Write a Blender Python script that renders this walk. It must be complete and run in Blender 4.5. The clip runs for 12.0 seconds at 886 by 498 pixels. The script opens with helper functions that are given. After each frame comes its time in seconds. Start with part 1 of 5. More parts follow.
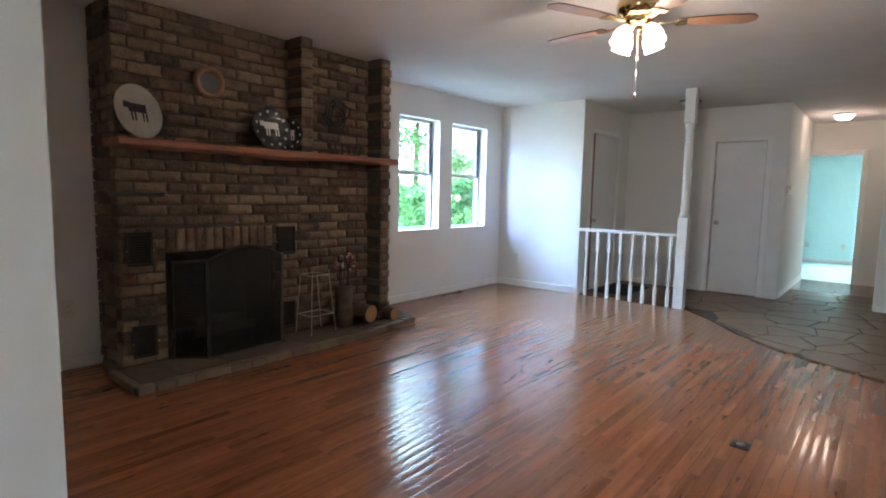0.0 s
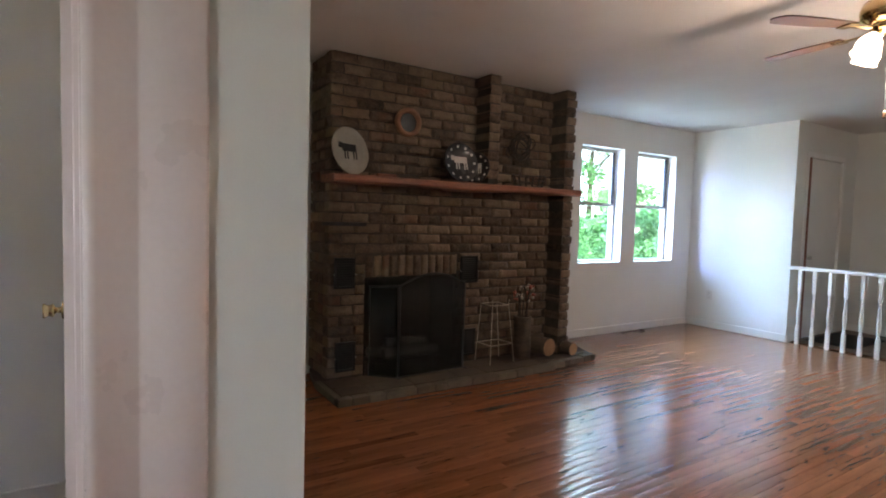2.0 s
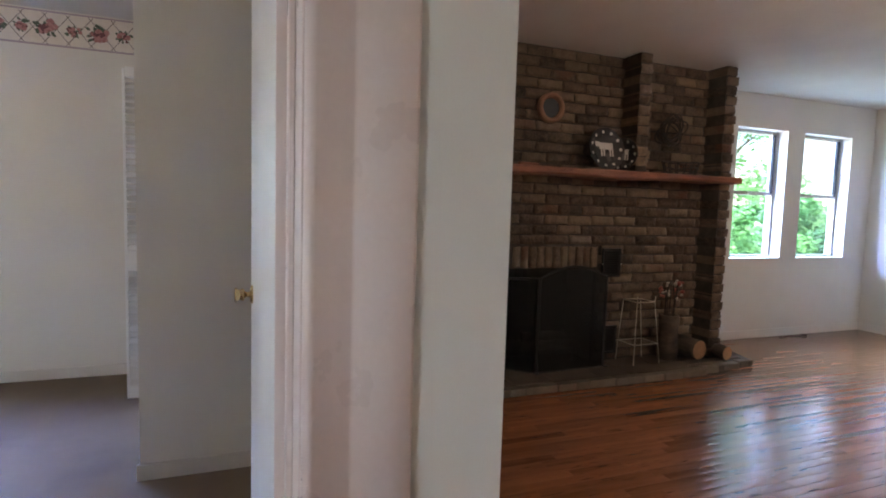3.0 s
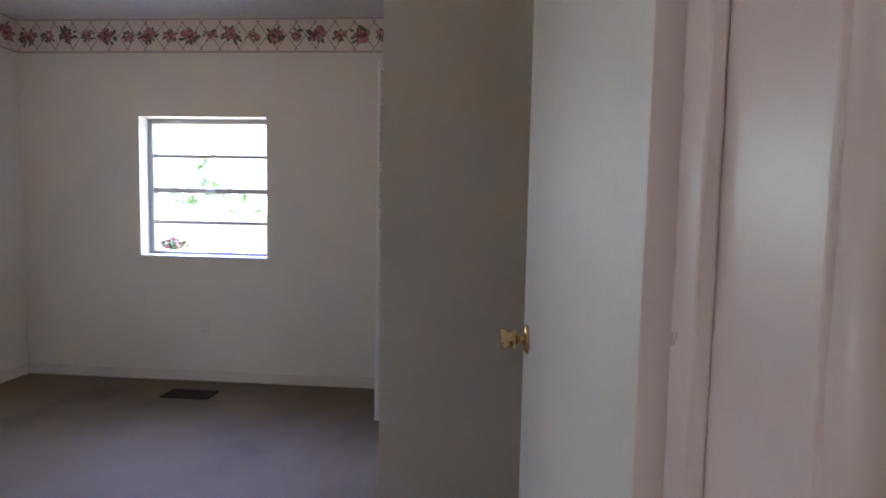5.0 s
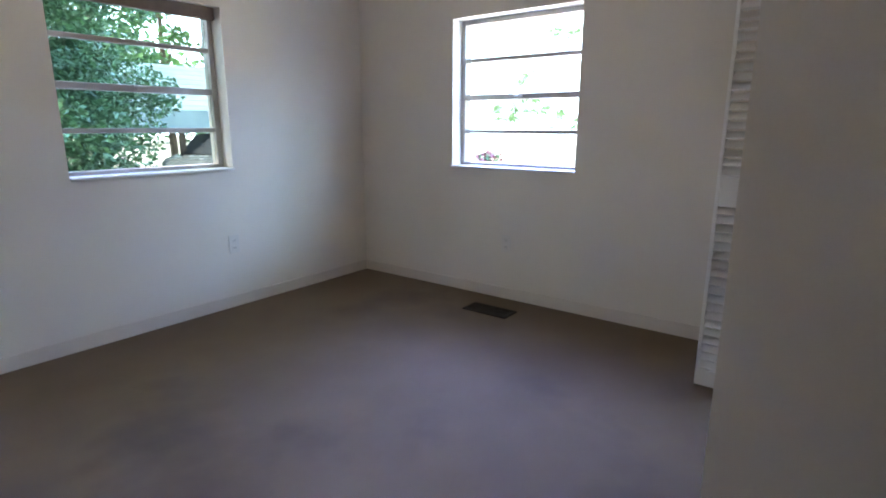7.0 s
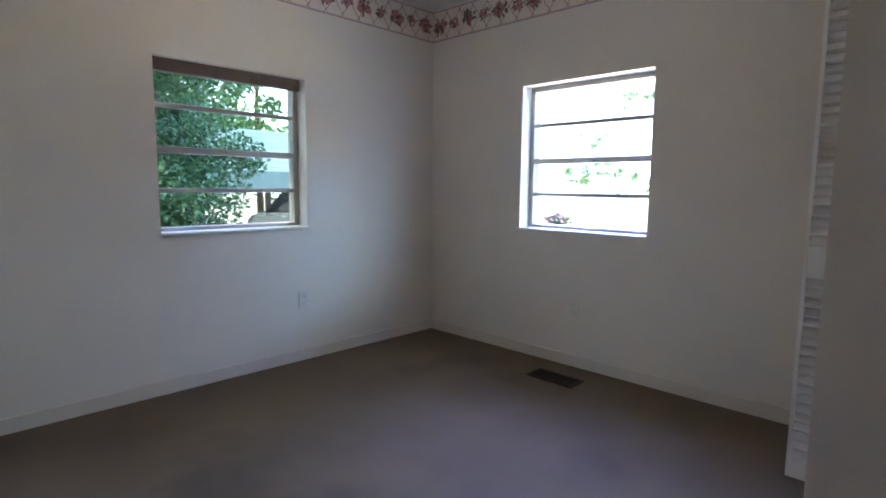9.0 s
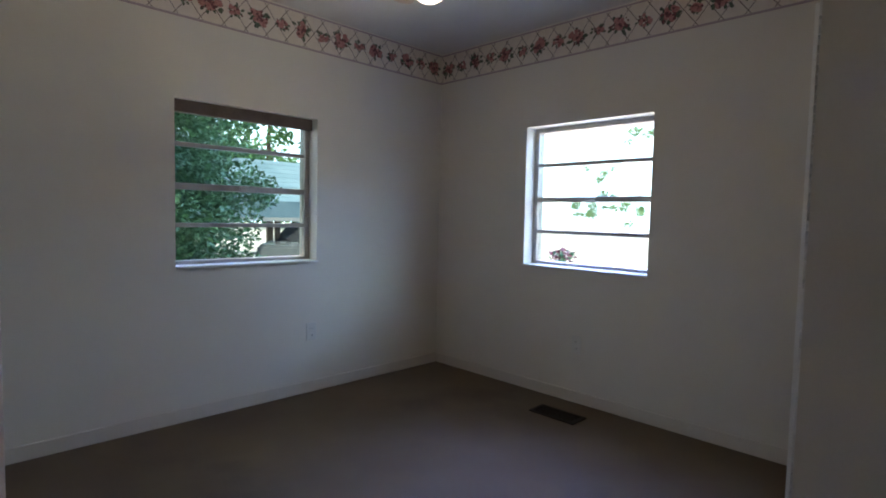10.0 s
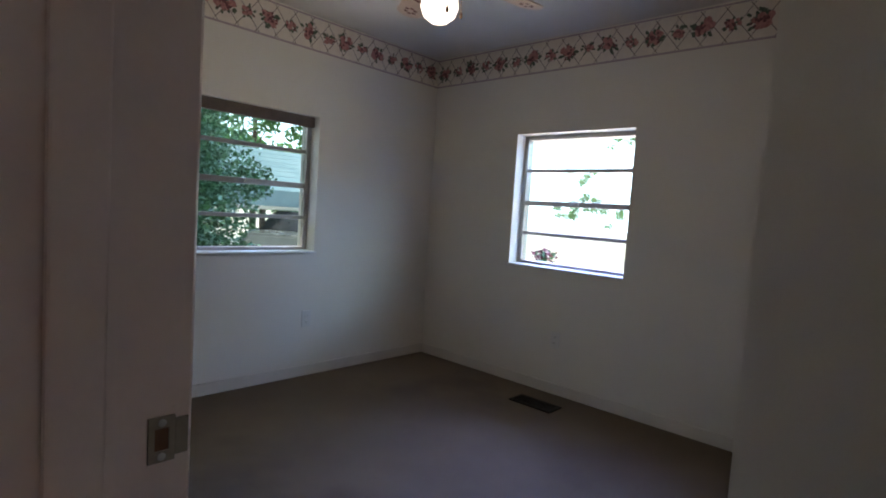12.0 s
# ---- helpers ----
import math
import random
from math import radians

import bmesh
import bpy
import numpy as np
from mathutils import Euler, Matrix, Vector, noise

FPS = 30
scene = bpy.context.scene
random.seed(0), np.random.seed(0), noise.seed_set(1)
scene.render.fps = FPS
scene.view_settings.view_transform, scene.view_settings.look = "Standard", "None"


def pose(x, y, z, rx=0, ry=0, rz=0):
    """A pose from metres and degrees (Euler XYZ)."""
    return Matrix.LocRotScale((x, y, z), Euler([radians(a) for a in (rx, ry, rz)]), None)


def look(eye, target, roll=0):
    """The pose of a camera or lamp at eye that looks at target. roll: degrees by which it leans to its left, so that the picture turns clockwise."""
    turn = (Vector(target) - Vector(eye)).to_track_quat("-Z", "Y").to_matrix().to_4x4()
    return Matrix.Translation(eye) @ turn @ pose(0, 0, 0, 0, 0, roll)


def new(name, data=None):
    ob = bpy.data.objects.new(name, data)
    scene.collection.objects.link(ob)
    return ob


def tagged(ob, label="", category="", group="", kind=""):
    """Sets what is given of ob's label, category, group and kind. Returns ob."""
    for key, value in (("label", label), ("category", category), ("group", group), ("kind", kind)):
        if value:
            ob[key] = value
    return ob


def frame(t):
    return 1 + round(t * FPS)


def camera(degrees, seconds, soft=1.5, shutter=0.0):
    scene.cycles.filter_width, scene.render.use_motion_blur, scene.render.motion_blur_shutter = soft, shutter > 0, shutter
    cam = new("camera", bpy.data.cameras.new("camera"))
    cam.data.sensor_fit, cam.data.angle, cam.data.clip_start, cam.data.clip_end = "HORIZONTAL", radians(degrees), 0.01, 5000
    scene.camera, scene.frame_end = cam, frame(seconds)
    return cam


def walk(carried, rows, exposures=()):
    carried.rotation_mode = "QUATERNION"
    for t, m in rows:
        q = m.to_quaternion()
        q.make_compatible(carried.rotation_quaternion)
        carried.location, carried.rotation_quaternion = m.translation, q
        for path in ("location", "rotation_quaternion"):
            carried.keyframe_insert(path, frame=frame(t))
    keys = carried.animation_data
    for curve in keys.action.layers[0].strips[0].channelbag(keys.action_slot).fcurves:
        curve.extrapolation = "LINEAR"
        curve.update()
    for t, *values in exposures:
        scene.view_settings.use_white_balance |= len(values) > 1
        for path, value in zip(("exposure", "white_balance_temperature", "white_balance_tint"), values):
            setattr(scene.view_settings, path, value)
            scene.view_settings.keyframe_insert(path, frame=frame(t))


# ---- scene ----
cam = camera(79.0, 12.0, soft=1.9)
PATH = [
    (0.0, 4.228, 0.423, 1.250, 39.80, -5.93, -1.18),
    (0.5, 4.212, 0.441, 1.230, 42.12, -5.20, -1.21),
    (1.0, 4.195, 0.426, 1.238, 46.27, -4.94, -1.59),
    (1.5, 4.153, 0.401, 1.230, 50.85, -4.46, -1.57),
    (2.0, 4.133, 0.352, 1.260, 57.57, -3.215, -1.61),
    (2.5, 4.087, 0.273, 1.230, 63.38, -3.36, -1.95),
    (3.0, 3.939, 0.211, 1.249, 69.33, -4.56, -1.70),
    (3.2, 3.919, 0.192, 1.227, 71.76, -4.30, -1.72),
    (4.8, 3.220, 0.140, 1.196, 90.12, -4.06, -1.50),
    (5.0, 3.175, 0.153, 1.203, 94.35, -4.10, -1.15),
    (5.5, 3.044, 0.176, 1.195, 105.63, -4.80, -0.67),
    (6.0, 2.855, 0.124, 1.166, 112.12, -5.84, -0.63),
    (6.5, 2.696, 0.035, 1.142, 121.82, -10.77, -0.23),
    (7.0, 2.669, -0.010, 1.122, 126.90, -12.91, -0.07),
    (9.0, 2.636, 0.000, 1.130, 134.48, -6.62, -0.56),
    (9.5, 2.648, 0.025, 1.156, 135.05, -5.14, -0.86),
    (10.0, 2.684, 0.064, 1.177, 135.31, -3.50, -1.23),
    (10.5, 2.740, 0.055, 1.163, 134.13, -2.89, -2.22),
    (11.0, 2.784, 0.096, 1.189, 135.49, -1.92, -2.71),
    (11.5, 2.830, 0.130, 1.199, 134.81, -2.39, -3.26),
    (12.0, 2.887, 0.162, 1.202, 133.40, -4.00, -3.73),
]
EXPOSURES = [(0.0, 2.16, 6300, 13), (1.0, 2.12, 6550, 14), (3.0, 2.03, 6850, 18), (5.0, 1.28, 7150, 22), (5.5, 1.10, 7180, 20), (6.5, 1.26, 6950, 17), (7.0, 1.42, 6880, 17), (9.0, 1.08, 6830, 17), (10.5, 0.32, 6930, 16), (12.0, 0.36, 7030, 17)]
walk(cam, [(t, pose(x, y, z, 90 + pitch, roll, yaw)) for t, x, y, z, yaw, pitch, roll in PATH], EXPOSURES)

# ---- sky, sun and lamps ----
SUN_EL, SUN_ROT = radians(58), radians(100)
world = bpy.data.worlds.new("sky")
scene.world = world
world.use_nodes = True
wn = world.node_tree.nodes
sky = wn.new("ShaderNodeTexSky")
sky.sky_type, sky.sun_disc = "NISHITA", False
sky.sun_elevation, sky.sun_rotation = SUN_EL, SUN_ROT
wn["Background"].inputs["Strength"].default_value = 0.15
world.node_tree.links.new(sky.outputs[0], wn["Background"].inputs["Color"])

sun = new("sun", bpy.data.lights.new("sun", "SUN"))
sun.data.energy, sun.data.angle, sun.data.color = 5.0, radians(0.5), (1.0, 0.95, 0.87)
# the sun stands in the east, a little south
sun.matrix_world = look((0, 0, 0), (-math.cos(SUN_EL) * math.sin(SUN_ROT), -math.cos(SUN_EL) * math.cos(SUN_ROT), -math.sin(SUN_EL)))


def window_light(name, eye, target, wide, high, watts, colour):
    """Stands in for the sky's light in a window's opening."""
    ob = new(name, bpy.data.lights.new(name, "AREA"))
    ob.data.shape, ob.data.size, ob.data.size_y = "RECTANGLE", wide, high
    ob.data.energy, ob.data.color = watts, colour
    ob.matrix_world = look(eye, target)
    return ob


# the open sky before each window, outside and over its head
window_light("daylight_living", (-4.0, 5.8, 4.9), (0.0, 5.56, 1.5), 6.0, 4.6, 740, (0.44, 0.72, 1.0))
window_light("daylight_bed_west", (-3.7, -3.6, 4.3), (-0.425, -1.74, 1.30), 4.6, 2.8, 1280, (0.24, 0.36, 0.93))
window_light("daylight_bed_north_west", (-4.0, 1.5, 3.2), (-0.425, -1.74, 1.30), 1.6, 1.2, 85, (0.30, 0.52, 1.0))
# lamp added below the sill, standing in for light off the sunlit sandy yard
window_light("yard_bounce_bed_west", (-3.0, -1.77, -0.30), (-0.1, -1.77, 1.5), 6.0, 0.9, 205, (1.0, 0.92, 0.76))
window_light("daylight_bed_south", (1.23, -4.6, 3.3), (1.23, -3.2, 1.3), 2.2, 1.4, 18, (0.55, 0.95, 0.85))
window_light("daylight_end_room", (4.3, 14.9, 2.6), (3.9, 12.5, 0.6), 2.4, 1.4, 160, (0.70, 0.96, 1.0))
# added fill from behind the camera, to brighten the door casing and jamb
window_light("unseen_entry_fill", (4.85, -2.80, 1.5), (4.4, 0, 1.1), 1.2, 1.1, 4.6, (1.0, 0.96, 0.92))


def bulb(name, place, watts, radius, colour=(1.0, 0.84, 0.68)):
    ob = new(name, bpy.data.lights.new(name, "POINT"))
    ob.data.energy, ob.data.shadow_soft_size, ob.data.color = watts, radius, colour
    ob.location = place
    return ob


bulb("fan_lamp_light", (3.12, 3.34, 1.93), 11.5, 0.10)
bulb("bed_fan_light", (1.342, -1.39, 1.88), 1.8, 0.06)
bulb("hall_lamp_light", (3.63, 9.65, 2.24), 1.3, 0.10, (1.0, 0.70, 0.55))

# ---- materials ----
def surface(name, a, b, scale=6.0, rough=0.6, bump=0.1, fine=60.0, metal=0.0, stretch=(1, 1, 1), vary="", spread=0.25, coat=0.0, bump_size=0.004, grain=0.35):
    """A procedural surface: two colours mixed by coarse and fine noise, uneven gloss and relief. vary: 'object' or 'island'."""
    m = bpy.data.materials.new(name)
    m.use_nodes = True
    n, k = m.node_tree.nodes, m.node_tree.links.new
    p = n["Principled BSDF"]
    co = n.new("ShaderNodeTexCoord")
    mp = n.new("ShaderNodeMapping")
    mp.inputs["Scale"].default_value = stretch
    k(co.outputs["Object"], mp.inputs["Vector"])
    shift = mp.outputs["Vector"]
    rnd = None
    if vary:
        info = n.new("ShaderNodeObjectInfo" if vary == "object" else "ShaderNodeNewGeometry")
        rnd = info.outputs["Random" if vary == "object" else "Random Per Island"]
        add = n.new("ShaderNodeVectorMath")
        add.operation = "MULTIPLY_ADD"
        comb = n.new("ShaderNodeCombineXYZ")
        for i in range(3):
            k(rnd, comb.inputs[i])
        add.inputs[1].default_value = (37.0, 51.0, 23.0)
        k(comb.outputs[0], add.inputs[0])
        k(shift, add.inputs[2])
        shift = add.outputs[0]
    big, small = n.new("ShaderNodeTexNoise"), n.new("ShaderNodeTexNoise")
    big.inputs["Scale"].default_value, small.inputs["Scale"].default_value = scale, fine
    big.inputs["Detail"].default_value, small.inputs["Detail"].default_value = 6, 4
    k(shift, big.inputs["Vector"])
    k(shift, small.inputs["Vector"])
    mixf = n.new("ShaderNodeMath")
    mixf.operation = "MULTIPLY_ADD"
    mixf.inputs[1].default_value = grain
    k(small.outputs["Fac"], mixf.inputs[0])
    k(big.outputs["Fac"], mixf.inputs[2])
    ramp = n.new("ShaderNodeMapRange")
    ramp.inputs["From Min"].default_value, ramp.inputs["From Max"].default_value = 0.5 + 0.5 * grain - 0.25, 0.5 + 0.5 * grain + 0.25
    k(mixf.outputs[0], ramp.inputs["Value"])
    fac = ramp.outputs[0]
    if rnd:
        blend = n.new("ShaderNodeMix")
        blend.inputs[0].default_value = 1 - spread
        k(rnd, blend.inputs[2])
        k(fac, blend.inputs[3])
        fac = blend.outputs[0]
    mix = n.new("ShaderNodeMix")
    mix.data_type = "RGBA"
    mix.inputs["A"].default_value, mix.inputs["B"].default_value = (*a, 1), (*b, 1)
    k(fac, mix.inputs["Factor"])
    k(mix.outputs["Result"], p.inputs["Base Color"])
    gloss = n.new("ShaderNodeMapRange")
    gloss.inputs["To Min"].default_value, gloss.inputs["To Max"].default_value = max(rough - 0.1, 0.02), min(rough + 0.1, 1)
    k(big.outputs["Fac"], gloss.inputs["Value"])
    k(gloss.outputs[0], p.inputs["Roughness"])
    p.inputs["Metallic"].default_value = metal
    p.inputs["Coat Weight"].default_value = coat
    p.inputs["Coat Roughness"].default_value = 0.12
    if bump:
        bp = n.new("ShaderNodeBump")
        bp.inputs["Strength"].default_value, bp.inputs["Distance"].default_value = bump, bump_size
        k(mixf.outputs[0], bp.inputs["Height"])
        k(bp.outputs["Normal"], p.inputs["Normal"])
    return m


def marks(m, scale, stretch, low, high, colour, amount):
    """Darker marks with soft edges scattered over a surface."""
    n, k = m.node_tree.nodes, m.node_tree.links.new
    p = n["Principled BSDF"]
    before = p.inputs["Base Color"].links[0].from_socket
    vec = [x for x in n if x.bl_idname == "ShaderNodeTexNoise"][0].inputs["Vector"].links[0].from_socket
    mp, tex, rg, mix = n.new("ShaderNodeMapping"), n.new("ShaderNodeTexNoise"), n.new("ShaderNodeMapRange"), n.new("ShaderNodeMix")
    mp.inputs["Scale"].default_value, mp.inputs["Location"].default_value = stretch, (3.7, 1.3, 8.1)
    tex.inputs["Scale"].default_value, tex.inputs["Detail"].default_value = scale, 5
    rg.inputs["From Min"].default_value, rg.inputs["From Max"].default_value, rg.inputs["To Max"].default_value = low, high, amount
    k(vec, mp.inputs["Vector"])
    k(mp.outputs["Vector"], tex.inputs["Vector"])
    k(tex.outputs["Fac"], rg.inputs["Value"])
    mix.data_type = "RGBA"
    k(rg.outputs[0], mix.inputs["Factor"])
    k(before, mix.inputs["A"])
    mix.inputs["B"].default_value = (*colour, 1)
    k(mix.outputs["Result"], p.inputs["Base Color"])


def glowing(name, colour, strength):
    m = bpy.data.materials.new(name)
    m.use_nodes = True
    p = m.node_tree.nodes["Principled BSDF"]
    p.inputs["Base Color"].default_value = (*colour, 1)
    p.inputs["Emission Color"].default_value = (*colour, 1)
    p.inputs["Emission Strength"].default_value = strength
    p.inputs["Roughness"].default_value = 0.3
    return m


def clear_glass():
    m = bpy.data.materials.new("glass")
    m.use_nodes = True
    p = m.node_tree.nodes["Principled BSDF"]
    p.inputs["Transmission Weight"].default_value, p.inputs["Roughness"].default_value = 1.0, 0.0
    p.inputs["IOR"].default_value = 1.3
    p.inputs["Base Color"].default_value = (0.82, 1.0, 0.98, 1)
    return m


def leafy(name, a, b):
    """Leaves: two greens from leaf to leaf, slightly glossy, letting some light through."""
    m = surface(name, a, b, 3.0, 0.68, 0, 20, vary="island", spread=0.7)
    p = m.node_tree.nodes["Principled BSDF"]
    p.inputs["Transmission Weight"].default_value = 0.0
    return m


PLASTER = surface("white_wall_paint", (0.70, 0.69, 0.65), (0.76, 0.75, 0.71), 2.0, 0.75, 0.10, 180)
BED_PAINT = surface("bedroom_wall_paint", (0.67, 0.63, 0.555), (0.73, 0.69, 0.615), 2.0, 0.7, 0.12, 160)
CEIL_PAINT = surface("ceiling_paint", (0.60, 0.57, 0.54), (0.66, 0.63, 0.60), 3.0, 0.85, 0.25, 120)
TRIM = surface("white_trim_paint", (0.74, 0.73, 0.70), (0.80, 0.79, 0.76), 4.0, 0.42, 0.06, 90)
# white gloss paint with the red floor's reflected pink mixed into its colour
CASING = surface("pink_tinted_casing_gloss_paint", (0.72, 0.61, 0.585), (0.80, 0.69, 0.66), 4.0, 0.30, 0.06, 70)
DOOR_PAINT = surface("door_paint", (0.70, 0.69, 0.66), (0.77, 0.76, 0.73), 3.0, 0.45, 0.05, 90)
CYAN_PAINT = surface("pale_aqua_wall_paint", (0.58, 0.78, 0.77), (0.64, 0.83, 0.81), 2.0, 0.7, 0.1, 150)
PALE_CARPET = surface("pale_carpet", (0.55, 0.68, 0.68), (0.64, 0.75, 0.74), 5.0, 0.95, 0.5, 400)
CARPET = surface("beige_carpet", (0.120, 0.085, 0.052), (0.185, 0.134, 0.086), 1.6, 0.97, 0.8, 380, bump_size=0.006)
WOOD_FLOOR = surface("strip_oak_floor", (0.135, 0.046, 0.021), (0.39, 0.158, 0.076), 2.2, 0.22, 0.08, 30, stretch=(9, 0.7, 1), vary="object", spread=0.42, coat=0.42, bump_size=0.002)
WOOD_FLOOR_REST = surface("strip_oak_floor_rest", (0.135, 0.046, 0.021), (0.39, 0.158, 0.076), 2.2, 0.22, 0.08, 30, stretch=(9, 0.7, 1), vary="island", spread=0.42, coat=0.42, bump_size=0.002)
for wood in (WOOD_FLOOR, WOOD_FLOOR_REST):
    marks(wood, 2.6, (0.8, 2.2, 1), 0.62, 0.72, (0.05, 0.019, 0.010), 0.4)
    marks(wood, 7.0, (1.0, 1.3, 1), 0.635, 0.70, (0.040, 0.014, 0.008), 0.65)
    wood.node_tree.nodes["Principled BSDF"].inputs["Coat Roughness"].default_value = 0.07
    wood.node_tree.nodes["Principled BSDF"].inputs["Specular IOR Level"].default_value = 0.36
marks(CARPET, 1.7, (1, 1, 1), 0.56, 0.72, (0.06, 0.045, 0.036), 0.55)
SUBFLOOR = surface("dark_joint", (0.03, 0.012, 0.006), (0.05, 0.02, 0.01), 8, 0.8, 0.1)
SLATE = surface("slate_flagstone", (0.105, 0.066, 0.040), (0.22, 0.145, 0.092), 4.0, 0.42, 0.5, 40, vary="object", spread=0.35, bump_size=0.006)
SLATE.node_tree.nodes["Principled BSDF"].inputs["Specular IOR Level"].default_value = 0.25
GROUT = surface("dark_grout", (0.050, 0.038, 0.030), (0.085, 0.066, 0.052), 20, 0.9, 0.4)
BRICK = surface("old_brick", (0.020, 0.016, 0.013), (0.240, 0.172, 0.120), 16.0, 0.9, 1.0, 60, vary="object", spread=0.64, bump_size=0.012, grain=0.8)
BRICK_REST = surface("old_brick_rest", (0.020, 0.016, 0.013), (0.240, 0.172, 0.120), 16.0, 0.9, 1.0, 60, vary="island", spread=0.64, bump_size=0.012, grain=0.8)
for old in (BRICK, BRICK_REST):
    marks(old, 1.1, (1, 1, 1), 0.52, 0.64, (0.27, 0.20, 0.125), 0.35)
    marks(old, 1.6, (1.7, 1.2, 1.4), 0.60, 0.68, (0.150, 0.066, 0.040), 0.6)
MORTAR = surface("sooty_mortar", (0.045, 0.038, 0.031), (0.095, 0.080, 0.064), 14, 0.95, 0.6)
SOOT = surface("firebox_soot", (0.012, 0.011, 0.010), (0.035, 0.030, 0.027), 9, 0.95, 0.6)
HEARTH_STONE = surface("hearth_slate", (0.050, 0.037, 0.026), (0.115, 0.086, 0.062), 5, 0.7, 0.6, 40, vary="object", spread=0.3, bump_size=0.006)
HEARTH_EDGE = surface("hearth_edge_stone", (0.075, 0.060, 0.046), (0.19, 0.155, 0.12), 7, 0.8, 0.6, 50, vary="object", spread=0.4)
MANTEL_WOOD = surface("cedar_mantel", (0.12, 0.040, 0.024), (0.33, 0.130, 0.072), 5, 0.55, 0.8, 40, stretch=(6, 0.8, 6), bump_size=0.006)
BLADE_WOOD = surface("walnut_fan_blade", (0.085, 0.045, 0.028), (0.17, 0.092, 0.056), 4, 0.35, 0.1, 40, stretch=(1, 8, 1))
PALE_BLADE = surface("washed_fan_blade", (0.50, 0.38, 0.30), (0.62, 0.49, 0.40), 4, 0.5, 0.1, 40)
BRASS = surface("polished_brass", (0.62, 0.45, 0.22), (0.76, 0.58, 0.32), 8, 0.16, 0.03, metal=1.0)
DARK_BRASS = surface("aged_brass", (0.22, 0.19, 0.15), (0.32, 0.28, 0.23), 12, 0.35, 0.1, metal=1.0)
STEEL = surface("dull_steel", (0.40, 0.39, 0.37), (0.52, 0.51, 0.48), 10, 0.35, 0.08, metal=1.0)
BLACK_IRON = surface("black_iron", (0.010, 0.010, 0.011), (0.024, 0.023, 0.023), 12, 0.5, 0.2, metal=0.3)
WIRE = surface("brown_wire", (0.018, 0.013, 0.010), (0.05, 0.034, 0.024), 20, 0.6, 0.1)
CREAM_WIRE = surface("cream_painted_wire", (0.36, 0.31, 0.25), (0.48, 0.42, 0.34), 20, 0.5, 0.1)
BARK = surface("tree_bark", (0.040, 0.029, 0.021), (0.105, 0.075, 0.053), 10, 0.95, 1.0, 60, stretch=(1, 1, 3), bump_size=0.01)
CUT_WOOD = surface("sawn_log_end", (0.24, 0.125, 0.062), (0.36, 0.20, 0.105), 14, 0.8, 0.3, 90)
TERRACOTTA = surface("terracotta", (0.20, 0.10, 0.065), (0.32, 0.18, 0.115), 9, 0.8, 0.2)
STONEWARE = surface("grey_stoneware", (0.25, 0.23, 0.185), (0.36, 0.335, 0.28), 6, 0.35, 0.1)
INK = surface("dark_glaze", (0.020, 0.020, 0.022), (0.04, 0.04, 0.042), 8, 0.25, 0.05)
WHITE_GLAZE = surface("white_glaze", (0.62, 0.62, 0.60), (0.72, 0.72, 0.70), 8, 0.25, 0.05)
ALU = surface("aluminium_window", (0.34, 0.32, 0.31), (0.46, 0.44, 0.42), 12, 0.38, 0.1, metal=0.6)
BLACK_RUBBER = surface("black_mat", (0.014, 0.014, 0.015), (0.03, 0.03, 0.03), 20, 0.9, 0.6, 200)
PLASTIC = surface("ivory_plastic", (0.62, 0.60, 0.55), (0.68, 0.66, 0.61), 6, 0.4, 0.02)
PINK_ROSE = surface("rose_print", (0.34, 0.12, 0.11), (0.54, 0.27, 0.24), 60, 0.7, 0)
RED_ROSE = surface("deep_rose_print", (0.11, 0.035, 0.038), (0.20, 0.07, 0.07), 60, 0.7, 0)
LEAF_PRINT = surface("leaf_print", (0.05, 0.075, 0.05), (0.12, 0.14, 0.09), 60, 0.7, 0)
BED_TRIM = surface("cream_baseboard_paint", (0.60, 0.55, 0.48), (0.67, 0.62, 0.55), 4.0, 0.5, 0.08, 90)
PAPER = surface("border_paper", (0.68, 0.60, 0.51), (0.75, 0.68, 0.59), 20, 0.65, 0.02)
LATTICE = surface("lattice_print", (0.17, 0.12, 0.11), (0.25, 0.19, 0.17), 30, 0.7, 0)
BAND = surface("mauve_band_print", (0.36, 0.28, 0.30), (0.44, 0.35, 0.36), 30, 0.7, 0)
BERRY = surface("dried_berry", (0.24, 0.04, 0.03), (0.42, 0.16, 0.12), 30, 0.6, 0.1)
SHADE_GLOW = glowing("lit_frosted_glass", (1.0, 0.80, 0.66), 1.3)
GLOBE_GLOW = glowing("lit_opal_globe", (1.0, 0.90, 0.80), 1.8)
GLASS = clear_glass()
GRASS = surface("sunlit_sandy_ground", (0.46, 0.42, 0.33), (0.62, 0.58, 0.48), 0.6, 0.95, 0.4, 30)
LEAF = leafy("shrub_leaf", (0.010, 0.050, 0.020), (0.030, 0.130, 0.042))
LEAF_PALE = leafy("tree_leaf", (0.045, 0.140, 0.040), (0.12, 0.30, 0.09))
# tree leaf greens lightened, so the yard's sun glare is in the colour
LEAF_WASHED = leafy("glare_washed_leaf", (0.13, 0.27, 0.11), (0.26, 0.42, 0.19))
# emission for the backdrop sheet, whitens windows and their floor reflections
SKY_GLOW = glowing("glowing_sky_sheet", (0.70, 0.84, 1.0), 1.8)
METAL_ROOF = surface("pale_blue_metal_roof", (0.13, 0.23, 0.26), (0.24, 0.36, 0.39), 1.5, 0.45, 0.15, 20)
CAR_PAINT = surface("dark_car_paint", (0.02, 0.022, 0.025), (0.04, 0.042, 0.045), 4, 0.2, 0)
